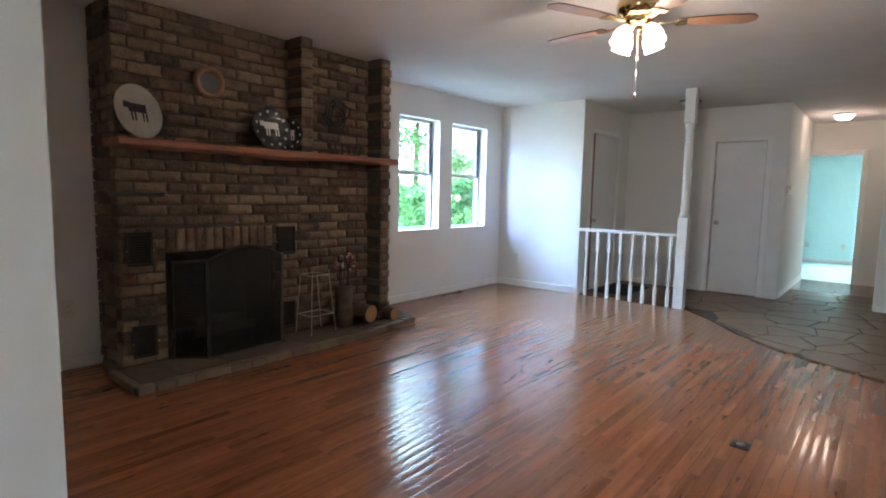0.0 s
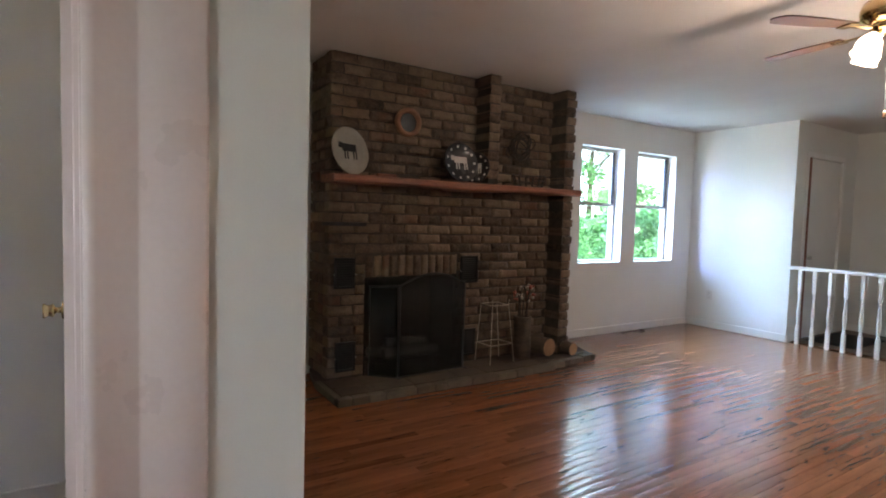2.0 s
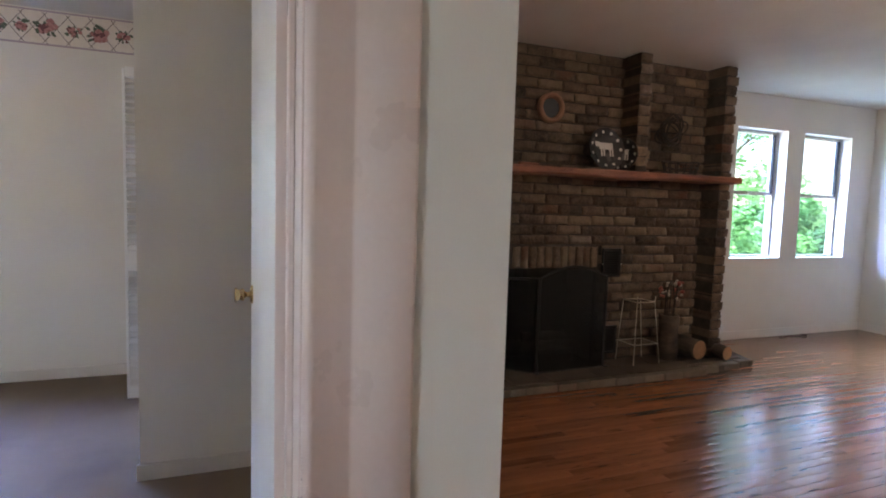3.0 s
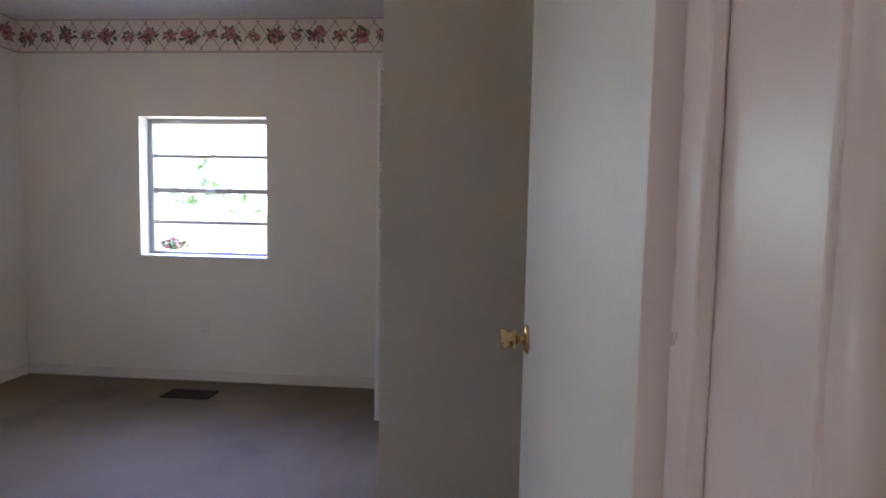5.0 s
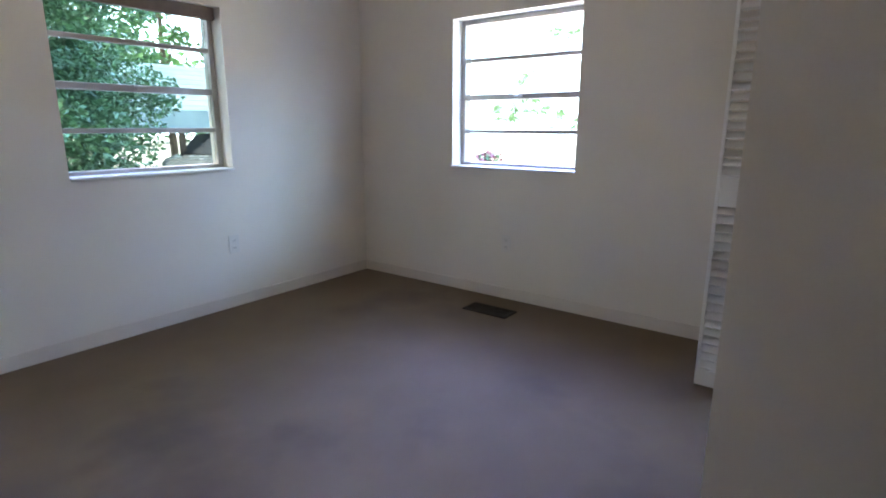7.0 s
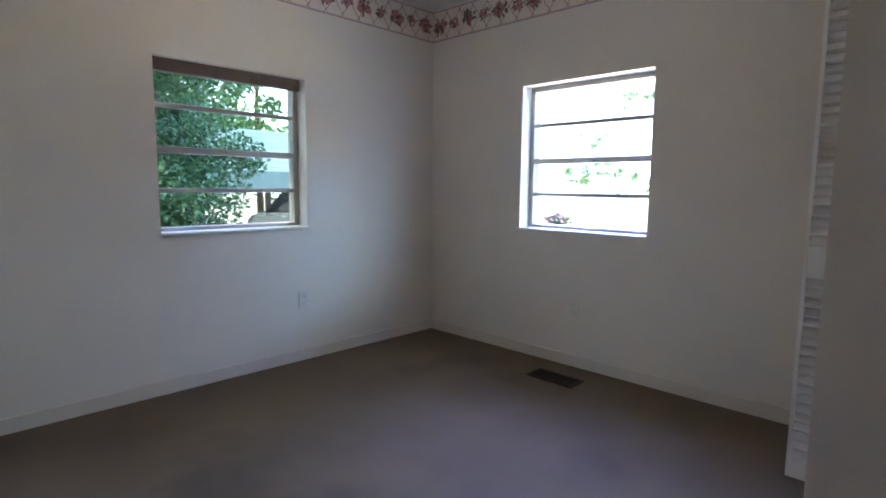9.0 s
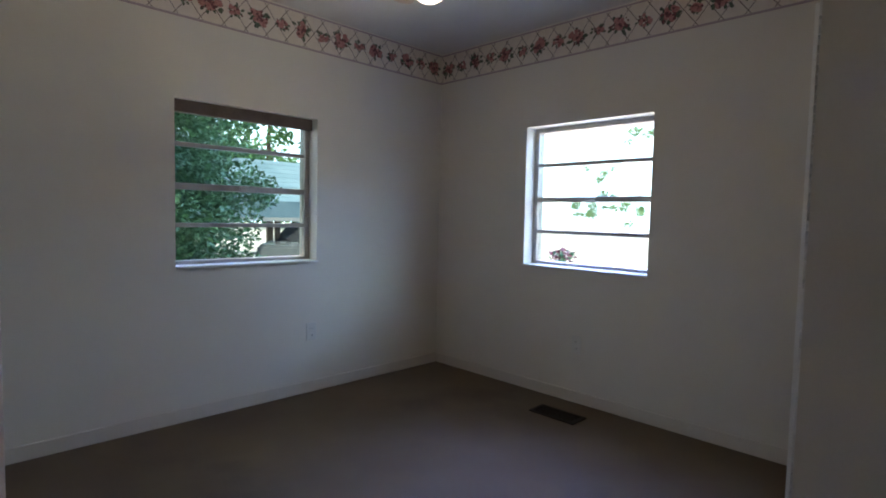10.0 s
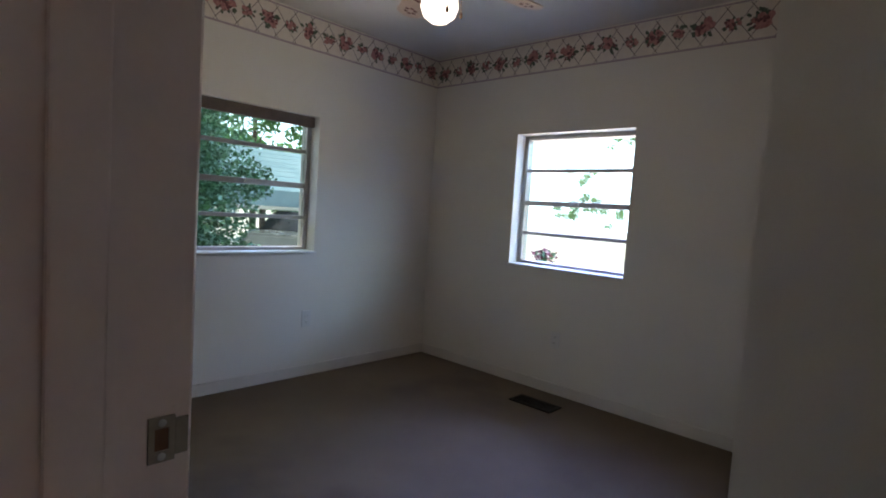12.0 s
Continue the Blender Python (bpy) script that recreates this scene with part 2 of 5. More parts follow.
SILVER_PAINT = surface("grey_car_paint", (0.07, 0.08, 0.08), (0.12, 0.13, 0.13), 4, 0.25, 0)


# ---- mesh tools ----
def part(name, bm, material, parent=None, label="", smooth=False):
    """Links a bmesh as one mesh object, under a thing or a part if one is given."""
    me = bpy.data.meshes.new(name)
    bm.to_mesh(me)
    bm.free()
    me.materials.append(material)
    if smooth:
        me.shade_smooth()
    ob = new(name, me)
    if parent:
        ob.parent = parent
    if label:
        ob["label"] = label
    return ob


def thing(name, label, category, group="", at=None):
    ob = new(name)
    ob.empty_display_size = 0.1
    if at is not None:
        ob.matrix_basis = at
    return tagged(ob, label, category, group)


def box(bm, x0, y0, z0, x1, y1, z1, bevel=0.0):
    c = Vector(((x0 + x1) / 2, (y0 + y1) / 2, (z0 + z1) / 2))
    m = Matrix.Translation(c) @ Matrix.Diagonal((abs(x1 - x0), abs(y1 - y0), abs(z1 - z0), 1))
    vs = bmesh.ops.create_cube(bm, size=1, matrix=m)["verts"]
    if bevel:
        es = list({e for v in vs for e in v.link_edges})
        bmesh.ops.bevel(bm, geom=es, offset=bevel, segments=2, affect="EDGES", profile=0.5)
    return bm


def boxes(*spans, bevel=0.0):
    bm = bmesh.new()
    for s in spans:
        box(bm, *s, bevel=bevel)
    return bm


def rod(bm, a, b, r0, r1=None, seg=10):
    a, b = Vector(a), Vector(b)
    m = Matrix.Translation((a + b) / 2) @ (b - a).to_track_quat("Z", "Y").to_matrix().to_4x4()
    bmesh.ops.create_cone(bm, cap_ends=True, segments=seg, radius1=r0, radius2=r0 if r1 is None else r1, depth=(b - a).length, matrix=m)
    return bm


def turned(profile, seg=20, m=None):
    """A lathe form from (radius, height) steps."""
    bm = bmesh.new()
    rings = []
    for r, z in profile:
        rings.append([bm.verts.new((r * math.cos(2 * math.pi * i / seg), r * math.sin(2 * math.pi * i / seg), z)) for i in range(seg)])
    for a, b in zip(rings, rings[1:]):
        for i in range(seg):
            bm.faces.new((a[i], a[(i + 1) % seg], b[(i + 1) % seg], b[i]))
    bm.faces.new(rings[0][::-1])
    bm.faces.new(rings[-1])
    if m:
        bm.transform(m)
    return bm


def ball(bm, c, r, seg=12, scale=(1, 1, 1)):
    bmesh.ops.create_uvsphere(bm, u_segments=seg, v_segments=max(6, seg // 2), radius=r, matrix=Matrix.Translation(c) @ Matrix.Diagonal((*scale, 1)))
    return bm


def wire(name, points, radius, material, parent, cyclic=False):
    cu = bpy.data.curves.new(name, "CURVE")
    cu.dimensions, cu.bevel_depth, cu.bevel_resolution = "3D", radius, 2
    sp = cu.splines.new("POLY")
    sp.points.add(len(points) - 1)
    for p, q in zip(sp.points, points):
        p.co = (*q, 1)
    sp.use_cyclic_u = cyclic
    tmp = bpy.data.objects.new(name, cu)
    me = bpy.data.meshes.new_from_object(tmp)
    bpy.data.objects.remove(tmp)
    me.name = name
    me.materials.clear()
    me.materials.append(material)
    me.shade_smooth()
    ob = new(name, me)
    ob.parent = parent
    return ob


def structure(ob, label, category):
    return tagged(ob, label, category, kind="structure")

# ---- structure ----
CEIL = 2.44


def wall(name, x0, y0, x1, y1, holes, material, label, z1=CEIL, z0=0.0):
    """A wall along x or y between two corners, with holes (from, to, sill, head) along its length."""
    bm = bmesh.new()
    along_x = (x1 - x0) > (y1 - y0)
    a0, a1 = (x0, x1) if along_x else (y0, y1)
    def piece(s, e, lo, hi):
        if e - s > 1e-4 and hi - lo > 1e-4:
            if along_x:
                box(bm, s, y0, lo, e, y1, hi)
            else:
                box(bm, x0, s, lo, x1, e, hi)
    at = a0
    for s, e, lo, hi in sorted(holes):
        piece(at, s, z0, z1)
        piece(s, e, z0, lo)
        piece(s, e, hi, z1)
        at = e
    piece(at, a1, z0, z1)
    return structure(part(name, bm, material), label, "wall")


LW = ((4.73, 5.42, 0.81, 2.11), (5.66, 6.39, 0.81, 2.11))
BW = (-2.178, -1.295, 0.850, 1.792)
SW = (0.789, 1.665, 0.860, 1.785)
HINGE_Y, LATCH_Y, DOOR_TOP = 0.336, -0.430, 2.04

wall("wall_living_west", -0.20, 0.64, 0.0, 6.75, LW, PLASTER, "white painted outer wall with two windows beside a brick fireplace")
wall("wall_living_north", -0.20, 6.75, 1.095, 6.87, (), PLASTER, "white painted end wall washed by window light")
wall("wall_foyer_west", 1.095, 6.75, 1.215, 8.24, ((7.02, 7.86, 0.0, 2.06),), PLASTER, "white painted side wall of the foyer with the front door")
wall("wall_foyer_north", 1.095, 8.24, 3.20, 8.36, ((2.385, 2.975, 0.0, 1.99),), PLASTER, "white painted foyer wall with a narrow closet door")
wall("wall_hall_west", 3.08, 8.36, 3.20, 10.60, (), PLASTER, "white painted wall of the short hallway")
wall("wall_hall_east", 4.16, 8.30, 4.28, 10.60, ((8.62, 9.36, 0.0, 2.0), (9.62, 10.32, 0.0, 2.0)), PLASTER, "white painted hallway wall with a louvered closet and a door")
wall("wall_hall_end", 2.00, 10.60, 5.60, 10.72, ((3.06, 3.84, 0.0, 1.95),), PLASTER, "wall at the hallway's end with an open doorway")
wall("wall_living_north_east", 4.16, 8.18, 6.20, 8.30, (), PLASTER, "plain white wall beside the hallway")
wall("wall_living_east", 6.20, -2.60, 6.32, 8.30, (), PLASTER, "plain white wall closing the living room")
wall("wall_living_south", 2.69, -2.72, 6.32, -2.60, ((4.2, 5.5, 0.9, 2.1),), PLASTER, "plain white wall with an added, unseen window")
wall("wall_bed_door", 2.660, -2.60, 2.90, 0.76, ((LATCH_Y, HINGE_Y, 0.0, DOOR_TOP),), PLASTER, "white painted wall with the open bedroom door")
wall("wall_bed_north", 0.0, 0.64, 2.68, 0.76, (), PLASTER, "white painted wall between living room and bedroom")
wall("wall_bed_west", -0.525, -3.025, -0.325, 0.64, (BW,), BED_PAINT, "cream painted bedroom wall with a window")
wall("wall_bed_south", -0.525, -3.225, 2.87, -3.025, (SW,), BED_PAINT, "cream painted bedroom wall with a window")
wall("wall_bed_east", 2.69, -3.025, 2.87, -2.72, (), BED_PAINT, "cream painted bedroom wall")
wall("wall_closet_side", 1.236, -0.200, 1.336, 0.64, (), BED_PAINT, "cream painted end wall of the bedroom closet")
wall("wall_closet_front", -0.325, -0.200, 1.236, -0.100, ((0.18, 1.236, 0.0, 2.03),), BED_PAINT, "cream painted closet front with a tall opening")
wall("wall_end_room_north", 1.20, 13.70, 6.20, 13.82, ((3.74, 4.99, 0.62, 1.98),), CYAN_PAINT, "pale aqua painted far bedroom wall")
wall("wall_end_room_west", 1.08, 10.72, 1.20, 13.82, (), CYAN_PAINT, "pale aqua painted far bedroom wall")
wall("wall_end_room_east", 6.20, 10.60, 6.32, 13.82, (), CYAN_PAINT, "pale aqua painted far bedroom wall")
wall("wall_end_room_south", 1.08, 10.72, 3.04, 10.76, (), CYAN_PAINT, "pale aqua painted far bedroom wall")
wall("wall_hall_closet_back", 4.28, 9.36, 4.80, 9.46, (), PLASTER, "plain partition behind the hallway closet")
wall("wall_hall_far_side", 4.80, 8.30, 4.90, 10.60, (), PLASTER, "plain wall behind the hallway doors")
wall("wall_foyer_closet", 2.20, 8.86, 3.08, 8.96, (), PLASTER, "plain wall at the back of the foyer closet")
wall("wall_foyer_closet_side", 2.10, 8.36, 2.20, 8.96, (), PLASTER, "plain wall at the side of the foyer closet")
# unseen, added to seal off daylight behind the front door
wall("wall_porch_seal", 0.20, 6.87, 0.30, 8.36, (), PLASTER, "unseen wall added outside the front door to keep daylight out")


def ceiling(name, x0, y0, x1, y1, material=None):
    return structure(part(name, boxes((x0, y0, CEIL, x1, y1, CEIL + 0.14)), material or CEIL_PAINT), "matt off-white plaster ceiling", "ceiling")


ceiling("ceiling_living", -0.20, 0.76, 6.32, 8.36)
ceiling("ceiling_hall", 2.90, 8.36, 4.92, 10.72)
ceiling("ceiling_entry", 2.90, -2.72, 6.32, 0.76)
ceiling("ceiling_bedroom", -0.525, -3.225, 2.90, 0.76)
ceiling("ceiling_end_room", 1.08, 10.72, 6.32, 13.82)
# unseen lid added over the porch, stops daylight leaking past the door
ceiling("ceiling_porch_seal", 0.20, 6.87, 1.095, 8.36)
ceiling("ceiling_foyer_closet", 2.10, 8.36, 2.90, 8.96)


def skirting(name, spans, material=None):
    return structure(part(name, boxes(*spans, bevel=0.004), material or TRIM), "painted wooden baseboard along the foot of the wall", "baseboard")


skirting("baseboard_living_west", [(0.0, 0.76, 0, 0.013, 1.73, 0.085), (0.0, 4.42, 0, 0.013, 6.75, 0.085)])
skirting("baseboard_living_north", [(0.013, 6.737, 0, 1.215, 6.75, 0.085)])
skirting("baseboard_foyer", [(1.215, 6.75, 0, 1.228, 6.96, 0.085), (1.215, 7.92, 0, 1.228, 8.24, 0.085), (1.228, 8.227, 0, 2.315, 8.24, 0.085), (3.045, 8.227, 0, 3.20, 8.24, 0.085)])
skirting("baseboard_hall", [(3.20, 8.36, 0, 3.213, 10.6, 0.085), (4.147, 8.30, 0, 4.16, 8.56, 0.085), (4.16, 8.167, 0, 6.2, 8.18, 0.085)])
skirting("baseboard_bed_west", [(-0.325, -3.025, 0, -0.312, -0.200, 0.075)], BED_TRIM)
skirting("baseboard_bed_south", [(-0.312, -3.025, 0, 2.69, -3.012, 0.075)], BED_TRIM)
skirting("baseboard_closet", [(1.336, -0.213, 0, 1.349, 0.64, 0.075), (-0.312, -0.213, 0, 0.18, -0.200, 0.075), (1.349, 0.627, 0, 2.70, 0.64, 0.075)], BED_TRIM)
skirting("baseboard_entry", [(2.90, 0.562, 0, 2.913, 0.76, 0.085), (2.90, -2.6, 0, 2.913, -0.656, 0.085)])
skirting("baseboard_end_room", [(1.2, 13.687, 0, 6.2, 13.70, 0.09)])

structure(part("floor_bedroom", boxes((-0.525, -3.225, -0.10, 2.82, 0.64, 0.0)), CARPET), "worn beige wall-to-wall carpet with faint stains", "carpet")
structure(part("floor_end_room", boxes((1.08, 10.66, -0.10, 6.32, 13.82, 0.002)), PALE_CARPET), "pale wall-to-wall carpet lit by daylight", "carpet")
structure(part("floor_closet", boxes((2.10, 8.36, -0.10, 3.08, 8.96, 0.0)), CARPET), "carpet inside the foyer closet", "carpet")


def sash_window(name, m, wide, high, bars, label, double_hung):
    """A window unit in the plane y = 0, facing -y indoors, its lower corner at the origin."""
    w = thing(name, label, "window", at=m)
    w["kind"] = "structure"
    f = 0.032
    part("window_frame", boxes((0, 0, 0, f, 0.07, high), (wide - f, 0, 0, wide, 0.07, high), (f, 0, 0, wide - f, 0.07, f), (f, 0, high - f, wide - f, 0.07, high), bevel=0.003), ALU, w)
    for k, z in enumerate(bars):
        t = 0.018 if not (double_hung or k == 1) else 0.026
        deep = 0.055 if t > 0.02 else 0.035
        part("glazing_bar", boxes((f, 0.005, z - t / 2 * 1.4, wide - f, deep, z + t / 2 * 1.4), bevel=0.003), ALU, w)
    if double_hung:
        # aluminium track given a black colour for the shade it lies in
        part("shaded_sash_track", boxes((wide - f - 0.022, -0.004, bars[0], wide - f - 0.002, 0.026, high - f), bevel=0.002), BLACK_RUBBER, w, "side track of the upper sash, blackened to show its shade")
    if bars:
        mid = bars[len(bars) // 2]
        part("sash_latch", boxes((wide / 2 - 0.035, -0.012, mid - 0.008, wide / 2 + 0.035, 0.006, mid + 0.010), bevel=0.003), STEEL, w)
    zs = [f, *bars, high - f]
    for a, b in zip(zs, zs[1:]):
        p = part("pane", boxes((f, 0.028, a + 0.008, wide - f, 0.032, b - 0.008)), GLASS, w)
        p.visible_shadow = False
    part("window_sill", boxes((0.0, -0.125, -0.001, wide, 0.0, 0.012), bevel=0.003), TRIM, w, "white painted sill")
    return w


for k, h in enumerate(LW):
    sash_window(f"window_{k + 1}", Matrix.Translation((-0.11, h[0], h[2])) @ pose(0, 0, 0, 0, 0, 90), h[1] - h[0], h[3] - h[2], (0.665,),
                "double-hung aluminium window set deep in a white wall", True)
bars4 = (0.235, 0.455, 0.690)
sash_window("window_3", Matrix.Translation((-0.425, BW[0], BW[2])) @ pose(0, 0, 0, 0, 0, 90), BW[1] - BW[0], BW[3] - BW[2], bars4,
            "four-light aluminium window glaring with daylight", False)
sash_window("window_4", Matrix.Translation((SW[1], -3.125, SW[2])) @ pose(0, 0, 0, 0, 0, 180), SW[1] - SW[0], SW[3] - SW[2], bars4,
            "four-light aluminium window looking onto shrubs and a carport", False)
sash_window("window_5", Matrix.Translation((3.74, 13.72, 0.62)), 1.25, 1.36, (0.65,), "aluminium window in the far bedroom", True)
# unseen window, added as the opening for the entry fill
sash_window("window_6", Matrix.Translation((5.5, -2.66, 0.9)) @ pose(0, 0, 0, 0, 0, 180), 1.3, 1.2, (0.6,), "unseen aluminium window added at the end of the entry", True)
structure(part("blind_headrail", boxes((0.799, -3.110, 1.715, 1.655, -3.070, 1.785), bevel=0.006), surface("brown_shade_roll", (0.10, 0.075, 0.06), (0.16, 0.12, 0.10), 10, 0.7, 0.2)), "brown headrail inside the top of the window", "blind")


# ---- doors ----
def knob_set(parent, x, y, z, out, material, r=0.024):
    """A rosette and a round knob on a short neck, pointing along out (+1 or -1) on y."""
    m = Matrix.Translation((x, y, z)) @ pose(0, 0, 0, -90 * out, 0, 0)
    k = part("knob", turned([(0.015, 0.0), (0.010, 0.009), (0.009, 0.022), (r * 0.62, 0.025), (r * 0.90, 0.029), (r * 0.86, 0.034), (r * 0.74, 0.039), (r * 0.82, 0.046), (r, 0.052), (r * 0.94, 0.057), (r * 0.55, 0.056), (0.004, 0.055)], 20, m), material, parent, smooth=True)
    part("rosette", turned([(0.031, 0.0), (0.031, 0.004), (0.024, 0.008), (0.012, 0.010)], 20, m), material, k, smooth=True)
    return k


def slab_door(name, m, wide, high, knob_x, material, label, metal, sides=(-1, 1), hinges=None):
    """A flush door in the plane y = 0 with its hinge edge at the origin."""
    d = thing(name, label, "door", at=m)
    d["kind"] = "structure"
    part("panel", boxes((0, -0.0175, 0.010, wide, 0.0175, high), bevel=0.002), material, d)
    for s in sides:
        knob_set(d, knob_x, 0.0175 * s, 0.935, s, metal)
    for z in hinges or ():
        part("hinge", rod(bmesh.new(), (-0.004, -0.020, z - 0.045), (-0.004, -0.020, z + 0.045), 0.007), STEEL, d)
    return d


def casing(name, spans, material, label):
    return structure(part(name, boxes(*spans, bevel=0.006), material), label, "door frame")


# bedroom door, swung in on the right jamb
bed_door = slab_door("door_1", Matrix.Translation((2.726, 0.3005, 0)) @ pose(0, 0, 0, 0, 0, 180 + 2.6), 0.752, 2.02, 0.682, DOOR_PAINT,
          "white flush bedroom door standing open with brass knobs", BRASS, hinges=(0.25, 1.03, 1.80))
# thin pink sheet colours in the warm room light on the door's edge
part("hinge_edge", boxes((-0.003, -0.0175, 0.010, -0.0004, 0.0175, 2.02)), CASING, bed_door, "hinge edge tinted pink for the warm room light on it")
X0, X1 = 2.658, 2.90
PROFILE = ((0, 0), (0, 0.012), (0.004, 0.018), (0.012, 0.020), (0.022, 0.019), (0.030, 0.014), (0.082, 0.015), (0.090, 0.011),
           (0.098, 0.011), (0.106, 0.015), (0.170, 0.016), (0.214, 0.017), (0.222, 0.012), (0.222, 0))


def moulding(x, d, y, s, top):
    """A moulded casing standing on the floor: x is the wall's face, d the way out of it, y the inner edge, s the way outwards."""
    bm = bmesh.new()
    lo = [bm.verts.new((x + d * q, y + s * p, 0.0)) for p, q in PROFILE]
    hi = [bm.verts.new((x + d * q, y + s * p, top)) for p, q in PROFILE]
    n = len(PROFILE)
    for i in range(n - 1):
        f = bm.faces.new((lo[i], lo[i + 1], hi[i + 1], hi[i]))
        f.smooth = True
    bm.faces.new(lo)
    bm.faces.new(hi)
    bmesh.ops.recalc_face_normals(bm, faces=bm.faces)
    return bm


jamb = thing("door_frame_1", "white gloss moulded frame of the bedroom doorway", "door frame")
jamb["kind"] = "structure"
for nm, y, s in (("hinge_jamb", HINGE_Y, -1), ("latch_jamb", LATCH_Y, 1)):
    part(nm, boxes((X0 - 0.004, min(y, y + s * 0.018), 0, X1 + 0.004, max(y, y + s * 0.018), DOOR_TOP - 0.018), bevel=0.002), CASING, jamb)
    part("stop", boxes((2.737, min(y + s * 0.018, y + s * 0.032), 0, 2.785, max(y + s * 0.018, y + s * 0.032), DOOR_TOP - 0.02), bevel=0.003), CASING, jamb)
    for x, d in ((X1, 1), (X0, -1)):
        part("casing", moulding(x, d, y + s * (0.014 if d > 0 else -0.010), -s, DOOR_TOP), CASING, jamb)
part("head_jamb", boxes((X0 - 0.004, LATCH_Y, DOOR_TOP - 0.018, X1 + 0.004, HINGE_Y, DOOR_TOP), bevel=0.002), CASING, jamb)
for x, d in ((X1, 1), (X0, -1)):
    part("head_casing", boxes((min(x, x + d * 0.019), LATCH_Y - 0.208, DOOR_TOP, max(x, x + d * 0.019), HINGE_Y + 0.208, DOOR_TOP + 0.16), bevel=0.005), CASING, jamb)
yy = LATCH_Y + 0.018
PX0, PZ = 2.670, 0.948
bm = bmesh.new()
for x0, z0, x1, z1 in ((0, -0.024, 0.026, -0.012), (0, 0.012, 0.026, 0.024), (0, -0.012, 0.006, 0.012), (0.020, -0.012, 0.026, 0.012)):
    box(bm, PX0 + x0, yy, PZ + z0, PX0 + x1, yy + 0.003, PZ + z1)
plate = part("strike_plate", bm, DARK_BRASS, jamb, "worn brass strike plate")
part("strike_hole", boxes((PX0 + 0.006, yy + 0.0005, PZ - 0.012, PX0 + 0.020, yy + 0.0015, PZ + 0.012)), surface("raw_wood", (0.10, 0.05, 0.03), (0.18, 0.09, 0.05), 40, 0.9, 0.2), plate)
part("plate_lip", boxes((PX0 - 0.014, yy - 0.002, PZ - 0.020, PX0, yy + 0.002, PZ + 0.020), bevel=0.001), DARK_BRASS, plate)
for dz in (-0.018, 0.018):
    part("screw", turned([(0.0042, 0.0), (0.0042, 0.0008), (0.002, 0.0012)], 12, Matrix.Translation((PX0 + 0.013, yy + 0.003, PZ + dz)) @ pose(0, 0, 0, -90, 0, 0)), STEEL, plate)

# front door in the foyer's side wall, and the foyer closet
slab_door("door_2", Matrix.Translation((1.190, 7.850, 0)) @ pose(0, 0, 0, 0, 0, -90), 0.82, 2.056, 0.75, DOOR_PAINT, "closed white front door with a steel knob", STEEL, sides=(1,), hinges=(0.3, 1.0, 1.8))
casing("door_frame_2", [(1.215, 6.965, 0, 1.229, 7.02, 2.12), (1.215, 7.86, 0, 1.229, 7.915, 2.12), (1.215, 7.02, 2.06, 1.229, 7.86, 2.12)], TRIM, "white casing of the front door")
slab_door("door_3", Matrix.Translation((2.965, 8.275, 0)) @ pose(0, 0, 0, 0, 0, 180), 0.57, 1.98, 0.515, DOOR_PAINT, "closed white flush closet door in the foyer", STEEL, sides=(1,), hinges=(0.30, 1.02, 1.79))
# one brown strip for the door's brown edge and the shade in its gap
structure(part("gap_edge_strip", boxes((1.196, 7.022, 0.016, 1.233, 7.062, 2.058), bevel=0.002), MANTEL_WOOD), "brown strip standing in for the front door's edge and dark gap", "door frame")
casing("door_frame_3", [(2.320, 8.226, 0, 2.385, 8.24, 2.055), (2.975, 8.226, 0, 3.04, 8.24, 2.055), (2.385, 8.226, 1.99, 2.975, 8.24, 2.055)], TRIM, "white casing of the foyer closet door")
casing("door_frame_4", [(2.99, 10.586, 0, 3.06, 10.60, 2.02), (3.84, 10.586, 0, 3.91, 10.60, 2.02), (3.06, 10.586, 1.95, 3.84, 10.60, 2.02)], TRIM, "white casing of the doorway at the hall's end")
casing("door_frame_5", [(4.146, 8.56, 0, 4.16, 8.62, 2.06), (4.146, 9.36, 0, 4.16, 9.42, 2.06), (4.146, 8.62, 2.0, 4.16, 9.36, 2.06)], TRIM, "white casing of the hallway closet")
casing("door_frame_6", [(4.146, 9.56, 0, 4.16, 9.62, 2.06), (4.146, 10.32, 0, 4.16, 10.38, 2.06), (4.146, 9.62, 2.0, 4.16, 10.32, 2.06)], TRIM, "white casing of a hallway door")
slab_door("door_4", Matrix.Translation((4.20, 9.63, 0)) @ pose(0, 0, 0, 0, 0, 90), 0.68, 1.99, 0.62, DOOR_PAINT, "closed white door in the hallway", STEEL, sides=(1,))


def louver_panel(name, parent, wide, high, rails, pitch=0.036):
    """A louvered leaf standing in the plane x = 0, from y = 0 to -wide."""
    st = 0.015
    leaf = part(name, boxes((-0.014, -st, 0, 0.014, 0, high), (-0.014, -wide, 0, 0.014, -wide + st, high),
                            *[(-0.014, -wide + st, a, 0.014, -st, b) for a, b in rails], bevel=0.002), TRIM, parent)
    for (_, a), (b, _) in zip(rails, rails[1:]):
        n = int((b - a) / pitch)
        for i in range(n):
            z = a + (i + 0.5) * (b - a) / n
            bm = boxes((-0.019, -wide + st, -0.003, 0.019, -st, 0.003))
            bm.transform(Matrix.Translation((0, 0, z)) @ pose(0, 0, 0, 0, 42, 0))
            part("slat", bm, TRIM, leaf)
    return leaf


RAILS = ((0.0, 0.075), (0.79, 0.91), (1.94, 2.0))
bifold = thing("bifold_closet_door", "white louvered bifold closet door folded open against the wall", "closet door", at=pose(0.240, -0.165, 0.012))
